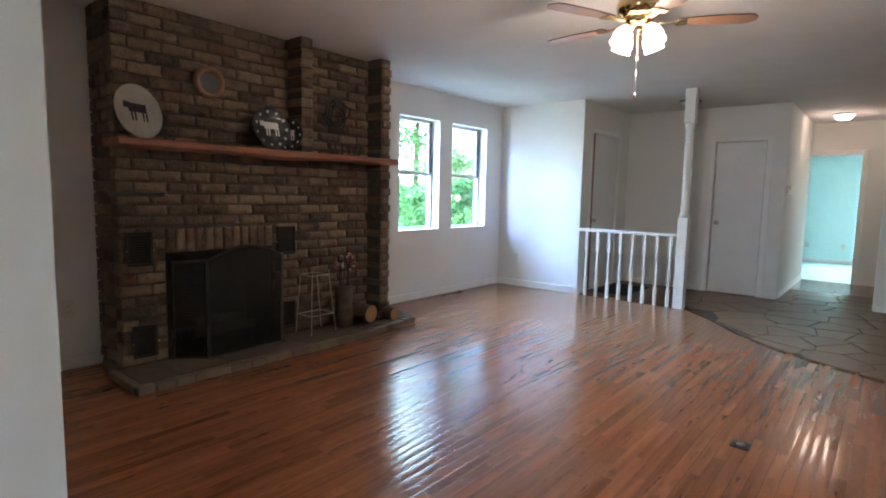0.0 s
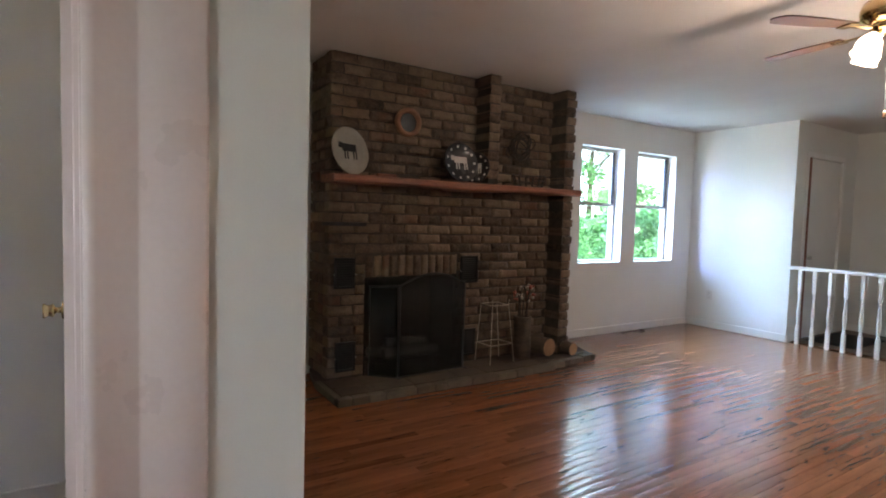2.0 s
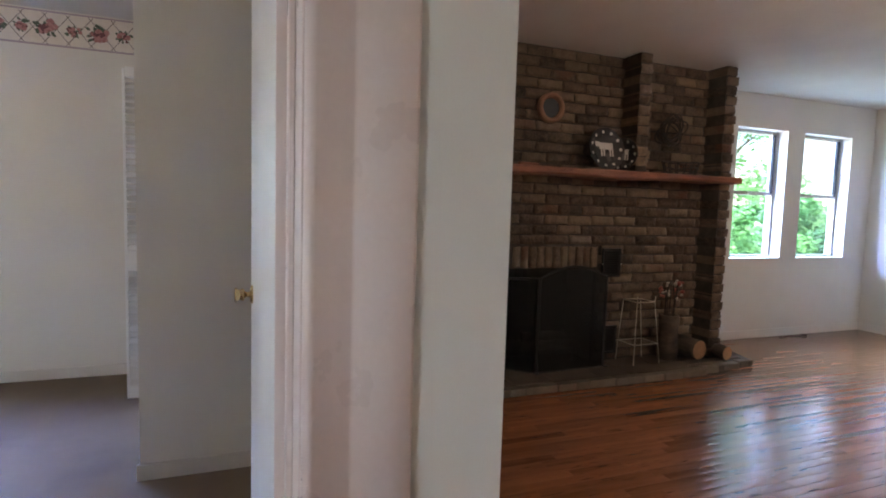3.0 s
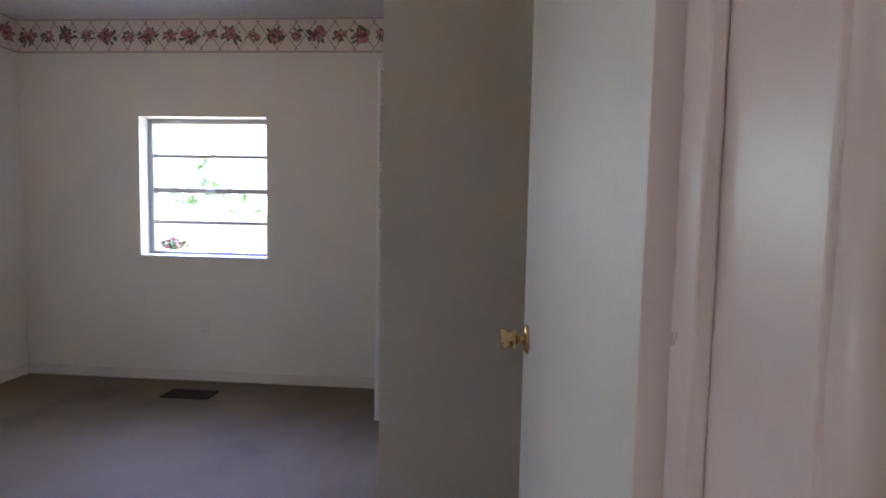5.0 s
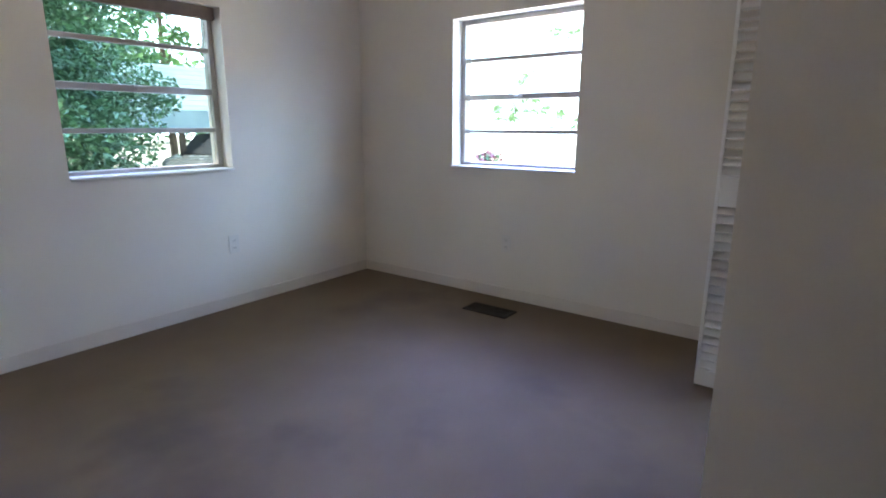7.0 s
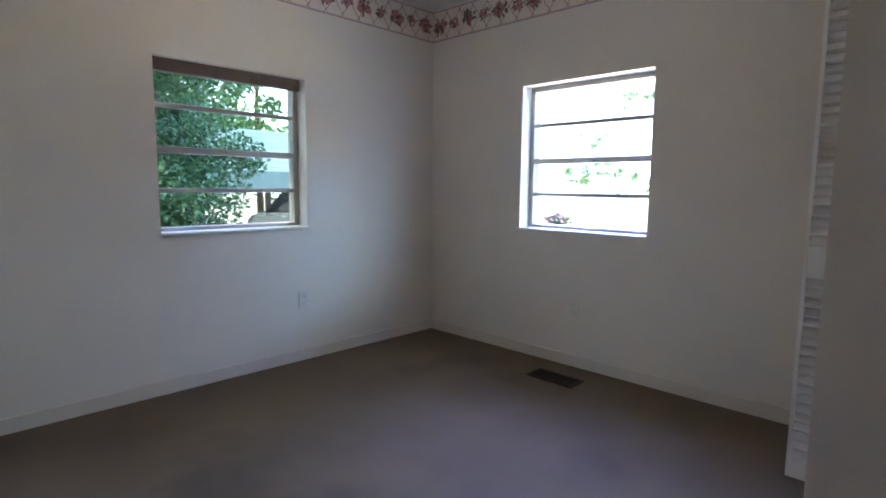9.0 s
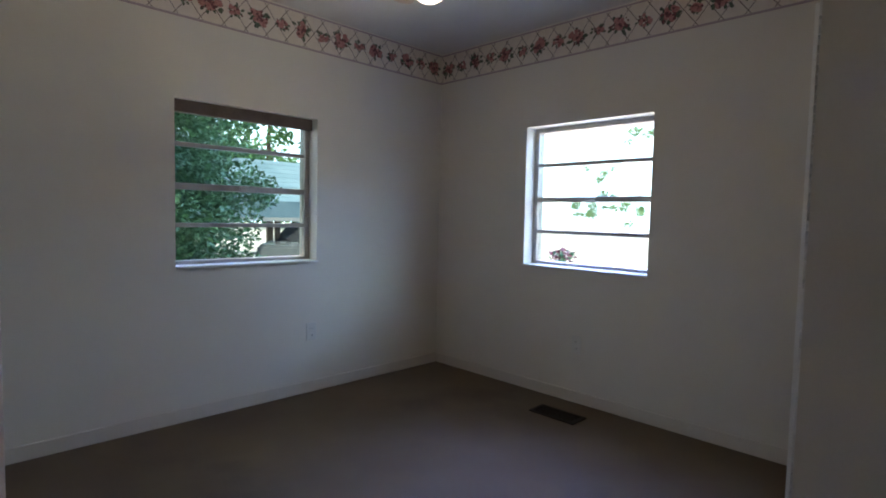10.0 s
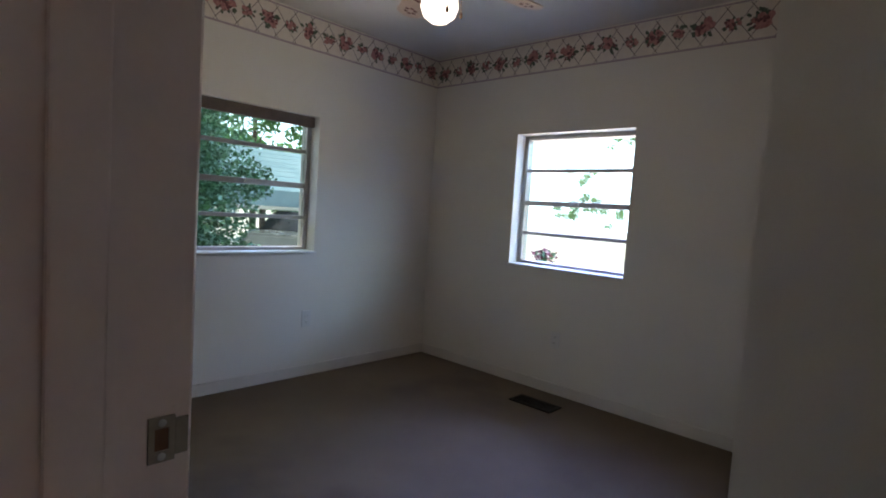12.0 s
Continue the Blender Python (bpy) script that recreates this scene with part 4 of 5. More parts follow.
# ---- foyer railing ----
rail = thing("railing", "white painted railing with turned balusters between post and wall", "railing")
part("handrail", boxes((1.216, 6.745, 0.812, 2.40, 6.805, 0.848), bevel=0.006), TRIM, rail)
BAL = [(0.0, 0.0), (0.0, 0.20), (0.011, 0.20), (0.017, 0.215), (0.011, 0.23), (0.016, 0.30), (0.020, 0.34), (0.014, 0.43), (0.010, 0.52), (0.015, 0.535), (0.010, 0.55), (0.017, 0.575), (0.017, 0.58), (0.0, 0.58)]
first = None
for i in range(8):
    x = 1.315 + i * 0.1445
    if first is None:
        bm = turned([(0.010, 0.19), *BAL[2:-1]], 12)
        box(bm, -0.018, -0.018, 0.0, 0.018, 0.018, 0.20, bevel=0.003)
        box(bm, -0.018, -0.018, 0.575, 0.018, 0.018, 0.813, bevel=0.003)
        b = part("baluster", bm, TRIM, rail)
        first = b
    else:
        b = new("baluster", first.data)
        b.parent = rail
    b.location = (x, 6.775, 0.0)
post = thing("turned_post", "white turned wooden post from floor to ceiling", "post", at=pose(2.455, 6.775, 0))
part("lower_block", boxes((-0.055, -0.055, 0, 0.055, 0.055, 1.03), bevel=0.005), TRIM, post)
part("turning", turned([(0.040, 1.03), (0.052, 1.05), (0.052, 1.07), (0.036, 1.09), (0.046, 1.13), (0.046, 1.16), (0.036, 1.18), (0.040, 1.25), (0.044, 1.55), (0.040, 1.90), (0.034, 2.0), (0.050, 2.03), (0.050, 2.05), (0.040, 2.07)], 20), TRIM, post, smooth=True)
part("upper_block", boxes((-0.055, -0.055, 2.07, 0.055, 0.055, CEIL), bevel=0.005), TRIM, post)
mat_ = thing("door_mat", "black rubber mat inside the front door", "mat", at=pose(1.53, 7.42, 0.0155))
part("mat_body", boxes((-0.24, -0.42, 0, 0.24, 0.42, 0.010), bevel=0.004), BLACK_RUBBER, mat_)


# ---- ceiling fans and lamps ----
def blade_mesh(r0, r1, wide):
    bm = bmesh.new()
    pts = []
    n = 16
    for i in range(n + 1):
        t = i / n
        x = r0 + (r1 - r0) * t
        w = wide * (0.62 + 0.38 * min(1, t * 2.2)) / 2
        if t > 0.86:
            w *= math.sqrt(max(0.05, 1 - ((t - 0.86) / 0.145) ** 2))
        pts.append((x, w))
    ring = [(x, w) for x, w in pts] + [(x, -w) for x, w in reversed(pts)]
    top = [bm.verts.new((x, y, 0.003)) for x, y in ring]
    bot = [bm.verts.new((x, y, -0.003)) for x, y in ring]
    bm.faces.new(top)
    bm.faces.new(bot[::-1])
    for i in range(len(ring)):
        j = (i + 1) % len(ring)
        bm.faces.new((bot[i], bot[j], top[j], top[i]))
    bmesh.ops.recalc_face_normals(bm, faces=bm.faces)
    return bm


def fan_body(f, metal, low):
    part("canopy", turned([(0.02, CEIL - 0.07), (0.062, CEIL - 0.045), (0.070, CEIL - 0.002)], 24), metal, f, smooth=True)
    part("downrod", rod(bmesh.new(), (0, 0, CEIL - 0.10), (0, 0, CEIL - 0.05), 0.014), metal, f)
    part("motor", turned([(0.03, low), (0.070, low + 0.005), (0.112, low + 0.030), (0.118, low + 0.070), (0.105, low + 0.105), (0.05, low + 0.125), (0.02, low + 0.13)], 32), metal, f, smooth=True)


fan = thing("ceiling_fan", "brass ceiling fan with five walnut blades and lit tulip shades", "ceiling fan", at=pose(3.12, 3.34, 0))
fan_body(fan, BRASS, 2.180)
for k in range(5):
    a = radians(28.5 + 72 * k)
    m = Matrix.Translation((0, 0, 2.168)) @ Matrix.Rotation(a, 4, "Z") @ Matrix.Rotation(radians(-4), 4, "X")
    bm = blade_mesh(0.19, 0.575, 0.118)
    bm.transform(m)
    bl = part("blade", bm, BLADE_WOOD, fan, "walnut blade")
    bm = boxes((0.10, -0.016, -0.010, 0.24, 0.016, -0.004), (0.19, -0.040, -0.009, 0.235, 0.040, -0.004), bevel=0.002)
    bm.transform(m)
    part("blade_iron", bm, BRASS, bl)
part("light_plate", turned([(0.02, 2.145), (0.055, 2.15), (0.075, 2.175), (0.06, 2.205), (0.03, 2.21)], 28), BRASS, fan, smooth=True)
for k in range(4):
    a = radians(65 + 90 * k)
    d = Vector((math.cos(a), math.sin(a), 0))
    c = d * 0.078 + Vector((0, 0, 2.135))
    axis = (d * 0.50 + Vector((0, 0, -1))).normalized()
    m = Matrix.Translation(c) @ axis.to_track_quat("Z", "Y").to_matrix().to_4x4()
    arm = part("lamp_arm", rod(bmesh.new(), d * 0.035 + Vector((0, 0, 2.160)), c + axis * 0.01, 0.010), BRASS, fan)
    part("shade", turned([(0.018, 0.0), (0.029, 0.012), (0.045, 0.036), (0.052, 0.064), (0.048, 0.088), (0.054, 0.104), (0.051, 0.105), (0.044, 0.088)], 24, m), SHADE_GLOW, arm, "frosted glass shade, lit", smooth=True)
wire("pull_chain", [(0, 0, 2.13), (0.001, 0, 1.99)], 0.0035, STEEL, fan)
part("chain_bead", ball(bmesh.new(), (0.001, 0, 1.985), 0.008, 10), STEEL, fan)
wire("pull_cord", [(0.001, 0, 1.98), (0, 0, 1.80)], 0.0015, STEEL, fan)
part("pull_knob", turned([(0.003, 1.768), (0.008, 1.775), (0.009, 1.79), (0.004, 1.806)], 12), BLADE_WOOD, fan, smooth=True)


def flush_lamp(x, y, r, label, glow):
    f = thing("ceiling_lamp", label, "ceiling lamp", "flush ceiling lamps", at=pose(x, y, CEIL))
    part("base", turned([(r * 1.05, -0.022), (r * 1.05, 0.0)], 28), DARK_BRASS, f)
    part("bowl", turned([(0.01, -0.092), (r * 0.5, -0.084), (r * 0.85, -0.058), (r, -0.022)], 28), glow, f, "opal glass bowl", smooth=True)
    return f


flush_lamp(3.63, 9.65, 0.115, "lit opal bowl lamp on the hallway ceiling", GLOBE_GLOW)
flush_lamp(2.22, 7.55, 0.12, "unlit opal bowl lamp on the foyer ceiling", WHITE_GLAZE)
far_fan = thing("ceiling_fan", "dark ceiling fan in the far bedroom", "ceiling fan", at=pose(2.75, 12.6, 0))
fan_body(far_fan, DARK_BRASS, 2.17)
for k in range(5):
    bm = blade_mesh(0.17, 0.62, 0.13)
    bm.transform(Matrix.Translation((0, 0, 2.18)) @ Matrix.Rotation(radians(15 + 72 * k), 4, "Z") @ Matrix.Rotation(radians(11), 4, "X"))
    part("blade", bm, BLADE_WOOD, far_fan)


# ---- wall plates, thermostat, floor box, cable ----
def outlet(m, label="ivory wall outlet with two sockets"):
    o = thing("wall_outlet", label, "outlet", "wall outlets", at=m)
    part("plate", boxes((-0.035, -0.006, -0.057, 0.035, 0.0, 0.057), bevel=0.002), PLASTIC, o)
    for z in (-0.022, 0.022):
        s = part("socket", boxes((-0.016, -0.008, z - 0.013, 0.016, -0.006, z + 0.013), bevel=0.001), PLASTIC, o)
        for x in (-0.006, 0.006):
            part("slot", boxes((x - 0.001, -0.0085, z - 0.006, x + 0.001, -0.0079, z + 0.005)), BLACK_IRON, s)
    return o


outlet(pose(0.0, 1.555, 0.42, 0, 0, 90))
outlet(pose(0.305, 6.75, 0.405))
outlet(pose(-0.325, -1.738, 0.373, 0, 0, 90))
outlet(pose(0.829, -3.025, 0.401, 0, 0, 180))
outlet(pose(2.95, 13.70, 0.35))
outlet(pose(3.55, 13.70, 0.35))
thermo = thing("thermostat", "small grey thermostat on the hallway corner wall", "thermostat", at=pose(3.20, 8.47, 1.385, 0, 0, 90))
part("case", boxes((-0.035, -0.030, -0.05, 0.035, 0.0, 0.05), bevel=0.005), STEEL, thermo)
part("dial", boxes((-0.022, -0.033, -0.005, 0.022, -0.030, 0.03)), BLACK_IRON, thermo)
fbox = thing("floor_outlet", "square aged brass outlet set in the floor", "floor outlet", at=pose(3.735, 3.43, 0.0))
part("frame", boxes((-0.045, -0.045, 0, 0.045, 0.045, 0.006), bevel=0.002), BLACK_IRON, fbox, "dark bronze frame")
part("lid", turned([(0.022, 0.006), (0.022, 0.009), (0.018, 0.010)], 20), STEEL, fbox, "dull steel round lid")
cable = thing("cable", "short dark cable lying along the baseboard", "cable", at=pose(0.03, 5.55, 0.004))
wire("strand", [(0.03 + 0.02 * math.sin(i * 0.9), -0.12 + i * 0.03, 0.002) for i in range(11)], 0.004, BLACK_IRON, cable)
wire("coil", [(0.05 + 0.03 * math.cos(i * 0.6), 0.22 + 0.03 * math.sin(i * 0.6), 0.003 + 0.0004 * i) for i in range(20)], 0.003, BLACK_IRON, cable)

# ---- bedroom: wallpaper border ----
B0, B1 = 2.205, 2.435


def border(name, m, length, seed):
    """A printed paper strip along x at the top of a wall, facing -y: lattice lines, two bands and rose sprays."""
    b = thing(name, "cream wallpaper border with rose sprays on a lattice", "wallpaper border", "wallpaper borders", at=m)
    b["kind"] = "structure"
    part("paper", boxes((0, -0.0012, B0, length, 0, B1)), PAPER, b)
    part("lower_band", boxes((0, -0.0018, B0 + 0.004, length, -0.0012, B0 + 0.016)), BAND, b)
    part("upper_band", boxes((0, -0.0018, B1 - 0.014, length, -0.0012, B1 - 0.004)), BAND, b)
    bm = bmesh.new()
    step, hgt = 0.128, B1 - B0 - 0.034
    n = int(length / step) + 2
    for i in range(-2, n):
        for s in (1, -1):
            x0 = i * step + (0 if s > 0 else hgt * 0.78)
            x1 = x0 + s * hgt * 0.78
            if 0 <= min(x0, x1) and max(x0, x1) <= length:
                d = 0.0028
                q = [bm.verts.new(v) for v in ((x0 - d, -0.0016, B0 + 0.017), (x0 + d, -0.0016, B0 + 0.017), (x1 + d, -0.0016, B1 - 0.017), (x1 - d, -0.0016, B1 - 0.017))]
                bm.faces.new(q)
    tagged(part("lattice", bm, LATTICE, b), kind="stuff")
    rng = random.Random(seed)
    prints = {"leaves": (bmesh.new(), LEAF_PRINT), "roses": (bmesh.new(), PINK_ROSE), "dark_roses": (bmesh.new(), RED_ROSE)}
    x, k = 0.07, 0
    def blot(bm, cx, cz, r, depth, sides, stretch=1.0, turn=0.0):
        vs = []
        for i in range(sides):
            a = 2 * math.pi * i / sides
            rr = r * rng.uniform(0.75, 1.15)
            u, w = rr * math.cos(a) * stretch, rr * math.sin(a)
            vs.append(bm.verts.new((cx + u * math.cos(turn) - w * math.sin(turn), depth, cz + u * math.sin(turn) + w * math.cos(turn))))
        bm.faces.new(vs)
    while x < length - 0.05:
        size = 1.08 if k % 2 == 0 else 0.80
        cz = (B0 + B1) / 2 + rng.uniform(-0.006, 0.006)
        for i in range(int(20 * size)):
            a = rng.uniform(0, 6.28)
            d = rng.uniform(0.02, 0.064) * size
            blot(prints["leaves"][0], x + d * math.cos(a), cz + d * math.sin(a) * 0.85, 0.009 * size, -0.0020 - 0.00002 * i, 7, 1.7, a)
        for i in range(int(11 * size)):
            a = rng.uniform(0, 6.28)
            d = rng.uniform(0.0, 0.048) * size
            blot(prints["roses"][0], x + d * math.cos(a), cz + d * math.sin(a) * 0.8, rng.uniform(0.013, 0.022) * size, -0.0026 - 0.00003 * i, 9)
        for i in range(int(12 * size)):
            a = rng.uniform(0, 6.28)
            d = rng.uniform(0.0, 0.055) * size
            blot(prints["dark_roses"][0], x + d * math.cos(a), cz + d * math.sin(a) * 0.8, rng.uniform(0.005, 0.011) * size, -0.0032 - 0.00003 * i, 8)
        x += 0.148 if k % 2 == 0 else 0.138
        k += 1
    for nm, (bm, mt) in prints.items():
        tagged(part(nm, bm, mt, b), kind="stuff")
    return b


border("border_west", pose(-0.325, -3.025, 0, 0, 0, 90), 2.857, 1)
border("border_south", pose(2.69, -3.025, 0, 0, 0, 180), 3.013, 2)
border("border_closet", pose(1.336, -0.200, 0, 0, 0, 180), 1.655, 3)

# ---- bedroom: ceiling fan, floor vent ----
bfan = thing("ceiling_fan", "white ceiling fan with stencilled pale blades and lit globe", "ceiling fan", at=pose(1.312, -1.42, 0))
fan_body(bfan, TRIM, 2.16)
for k in range(5):
    m = Matrix.Translation((0, 0, 2.165)) @ Matrix.Rotation(radians(26 + 72 * k), 4, "Z") @ Matrix.Rotation(radians(11), 4, "X")
    bm = blade_mesh(0.17, 0.56, 0.125)
    bm.transform(m)
    bl = part("blade", bm, PALE_BLADE, bfan, "pale washed blade")
    bm = boxes((0.09, -0.015, -0.010, 0.22, 0.015, -0.004), bevel=0.002)
    bm.transform(m)
    part("blade_iron", bm, TRIM, bl)
    for u, w in ((0.33, 0.020), (0.48, 0.030)):
        bm = bmesh.new()
        for i in range(6):
            a = 6.28 * i / 6
            bmesh.ops.create_circle(bm, cap_ends=True, segments=8, radius=0.011, matrix=Matrix.Translation((u + w * math.cos(a), w * 0.8 * math.sin(a), -0.0036 - 0.0001 * i)))
        bm.transform(m)
        part("stencil", bm, RED_ROSE, bl, "brown flower stencil")
part("fitter", turned([(0.045, 2.08), (0.062, 2.10), (0.066, 2.14), (0.05, 2.162)], 24), BRASS, bfan, smooth=True)
part("globe", turned([(0.004, 1.956), (0.036, 1.963), (0.064, 1.985), (0.077, 2.020), (0.072, 2.055), (0.052, 2.080)], 28), GLOBE_GLOW, bfan, "lit opal glass globe", smooth=True)
for dx in (0.05, -0.03):
    wire("pull_chain", [(dx, 0.085, 2.10), (dx, 0.092, 1.99)], 0.0015, BRASS, bfan)
    part("pull_knob", turned([(0.002, 1.965), (0.007, 1.972), (0.006, 1.985), (0.003, 1.992)], 10, Matrix.Translation((dx, 0.092, 0))), BLADE_WOOD, bfan)
reg = thing("floor_register", "dark brown metal floor register set in the carpet", "floor vent", at=pose(-0.047, -1.686, 0.0, 0, 0, 0))
REG = surface("brown_register_metal", (0.010, 0.006, 0.004), (0.022, 0.013, 0.009), 12, 0.6, 0.1, metal=0.1)
REG.node_tree.nodes["Principled BSDF"].inputs["Specular IOR Level"].default_value = 0.12
part("frame", boxes((-0.075, -0.155, 0, -0.055, 0.155, 0.008), (0.055, -0.155, 0, 0.075, 0.155, 0.008), (-0.055, -0.155, 0, 0.055, -0.135, 0.008), (-0.055, 0.135, 0, 0.055, 0.155, 0.008), bevel=0.002), REG, reg)
part("well", boxes((-0.055, -0.135, 0.0005, 0.055, 0.135, 0.0015)), BLACK_IRON, reg)
for i in range(16):
    y = -0.127 + i * 0.017
    part("slat", boxes((-0.055, y, 0.001, 0.055, y + 0.007, 0.007)), REG, reg)

# ---- outside ----
GZ = -0.45
structure(part("ground", boxes((-600, -600, GZ - 1, 600, 600, GZ)), GRASS), "pale sunlit sandy ground running to the horizon", "ground")
structure(part("foundation", boxes((-0.515, -3.215, GZ, 6.3, 0.64, -0.12), (-0.19, 0.64, GZ, 6.3, 8.3, -0.12), (1.1, 8.3, GZ, 6.3, 13.8, -0.12)), MORTAR), "block foundation under the house", "foundation")


def leaf_cloud(bm, rng, centre, size, count, leaf):
    """Many small pointed leaves scattered in an uneven lump."""
    for i in range(count):
        d = Vector((rng.gauss(0, 1), rng.gauss(0, 1), rng.gauss(0, 1))).normalized() * (rng.random() ** 0.45)
        p = Vector(centre) + Vector((d.x * size[0], d.y * size[1], d.z * size[2]))
        u = Vector((rng.uniform(-1, 1), rng.uniform(-1, 1), rng.uniform(-0.7, 0.5))).normalized()
        w = u.cross(Vector((rng.uniform(-1, 1), rng.uniform(-1, 1), rng.uniform(-1, 1)))).normalized()
        s = leaf * rng.uniform(0.6, 1.3)
        a, b, c, e = (bm.verts.new(p - u * s), bm.verts.new(p + w * s * 0.42), bm.verts.new(p + u * s), bm.verts.new(p - w * s * 0.42))
        bm.faces.new((a, b, c, e))


def shrub(name, x, y, r, h, lumps, count, leaf, material, label, seed, category="shrub"):
    s = thing(name, label, category, "shrubs round the house" if category == "shrub" else "", at=pose(x, y, GZ))
    rng = random.Random(seed)
    bm = bmesh.new()
    for i in range(6):
        a = rng.uniform(0, 6.28)
        rod(bm, (0.05 * math.cos(a), 0.05 * math.sin(a), 0), (r * 0.5 * math.cos(a), r * 0.5 * math.sin(a), h * 0.7), 0.02, 0.006, 6)
    part("stems", bm, BARK, s)
    bm = bmesh.new()
    for i in range(lumps):
        a, d = rng.uniform(0, 6.28), r * math.sqrt(rng.random()) * 0.8
        z = h * rng.uniform(0.12, 0.92)
        k = 0.30 * r * rng.uniform(0.7, 1.3) * (1.15 - 0.4 * z / h)
        leaf_cloud(bm, rng, (d * math.cos(a), d * math.sin(a), z), (k, k, k * 0.8), count, leaf)
    tagged(part("foliage", bm, material, s), kind="stuff")
    return s


def tree(name, x, y, h, r, lumps, count, leaf, material, label, seed, bare=0.45):
    s = thing(name, label, "tree", "trees round the house", at=pose(x, y, GZ))
    rng = random.Random(seed)
    bm = rod(bmesh.new(), (0, 0, 0), (0.1, 0.05, h * 0.55), 0.019 * h, 0.011 * h, 10)
    rod(bm, (0.1, 0.05, h * 0.54), (0.0, 0.2, h * 0.9), 0.011 * h, 0.004 * h, 8)
    part("trunk", bm, BARK, s)
    crown = bmesh.new()
    for i in range(lumps):
        a = rng.uniform(0, 6.28)
        d = r * rng.uniform(0.25, 1.0)
        z = h * rng.uniform(bare, 1.0)
        tip = Vector((d * math.cos(a), d * math.sin(a), z))
        if i < 10:
            part("limb", rod(bmesh.new(), (0.08, 0.05, max(h * 0.3, z * 0.75)), tip, 0.006 * h, 0.0015 * h, 6), BARK, s)
        k = r * rng.uniform(0.16, 0.30)
        leaf_cloud(crown, rng, tip, (k, k, k * 0.7), count, leaf)
    tagged(part("crown", crown, material, s), kind="stuff")
    return s


# south side: a dense shrub, a carport with a car, trees behind
shrub("holly_shrub", 1.08, -5.4, 1.12, 3.3, 90, 820, 0.028, LEAF, "dense dark green broadleaf shrub outside the bedroom window", 1)
shrub("holly_shrub", 2.70, -5.9, 1.15, 3.3, 40, 300, 0.045, LEAF, "dense dark green broadleaf shrub outside the bedroom window", 2)
carport = thing("carport", "open carport with a pale blue corrugated metal roof", "carport", at=pose(-3.6, -14.5, GZ))
for i in range(9):
    z0, y0 = 1.95 + i * 0.155, 1.4 - i * 0.36
    bm = boxes((-3.6, -0.19, -0.014, 4.2, 0.19, 0.014))
    bm.transform(Matrix.Translation((0, y0, z0)) @ pose(0, 0, 0, -23, 0, 0))
    part("roof_panel", bm, METAL_ROOF, carport)
part("fascia", boxes((-3.6, 1.58, 1.50, 4.2, 1.63, 1.93), bevel=0.01), METAL_ROOF, carport)
part("fascia_rail", boxes((-3.6, 1.56, 1.40, 4.2, 1.62, 1.50), bevel=0.01), STEEL, carport)
for x in (-3.4, -0.55, 2.0, 4.0):
    part("post", boxes((x - 0.06, 1.44, 0, x + 0.06, 1.54, 1.9)), BARK, carport)
part("cross_rail", boxes((-3.4, 1.46, 0.55, 4.0, 1.50, 0.62)), STEEL, carport)


def wheel(parent, x, y):
    w = part("wheel", turned([(0.20, -0.10), (0.31, -0.10), (0.33, -0.06), (0.33, 0.06), (0.31, 0.10), (0.20, 0.10)], 20, Matrix.Translation((x, y, 0.33)) @ pose(0, 0, 0, 90, 0, 0)), BLACK_RUBBER, parent, "black tyre", smooth=True)
    part("rim", turned([(0.05, -0.104), (0.20, -0.104), (0.20, 0.104), (0.05, 0.104)], 16, Matrix.Translation((x, y, 0.33)) @ pose(0, 0, 0, 90, 0, 0)), STEEL, w)


car = thing("parked_car", "dark grey car with a dark cabin parked by the carport", "car", at=pose(-5.7, -13.2, GZ, 0, 0, 30))
bm = bmesh.new()
prof = ((-2.1, 0.30), (-2.15, 0.62), (-1.9, 0.80), (-1.1, 0.88), (1.5, 0.90), (2.05, 0.80), (2.15, 0.45), (2.05, 0.28))
a = [bm.verts.new((x, -0.82, z)) for x, z in prof]
b = [bm.verts.new((x, 0.82, z)) for x, z in prof]
for i in range(len(prof)):
    j = (i + 1) % len(prof)
    bm.faces.new((a[i], a[j], b[j], b[i]))
bm.faces.new(a[::-1])
bm.faces.new(b)
bmesh.ops.bevel(bm, geom=list(bm.edges), offset=0.06, segments=2, affect="EDGES")
part("body", bm, SILVER_PAINT, car)
bm = bmesh.new()
prof = ((-1.15, 0.86), (-0.45, 1.36), (0.9, 1.38), (1.55, 0.88))
a = [bm.verts.new((x, -0.72 if z < 1 else -0.58, z)) for x, z in prof]
b = [bm.verts.new((x, 0.72 if z < 1 else 0.58, z)) for x, z in prof]
for i in range(4):
    j = (i + 1) % 4
    bm.faces.new((a[i], a[j], b[j], b[i]))
bm.faces.new(a[::-1])
bm.faces.new(b)
bmesh.ops.bevel(bm, geom=list(bm.edges), offset=0.05, segments=2, affect="EDGES")
part("cabin", bm, CAR_PAINT, car, "dark glazed cabin")
for x in (-1.35, 1.30):
    for y in (-0.78, 0.78):
        wheel(car, x, y)
tree("shade_tree", -2.6, -19.5, 7.5, 3.0, 34, 170, 0.13, LEAF_PALE, "leafy tree behind the carport", 3, 0.30)
tree("shade_tree", -4.5, -18.2, 6.5, 1.9, 30, 170, 0.10, LEAF_PALE, "bright leafy tree close behind the carport", 13, 0.42)
tree("shade_tree", -8.0, -21.0, 8.5, 3.4, 34, 170, 0.14, LEAF_PALE, "leafy tree behind the carport", 4, 0.25)
tree("shade_tree", 1.8, -10.5, 5.5, 2.3, 34, 200, 0.085, LEAF_PALE, "young leafy tree beyond the shrub", 5, 0.35)
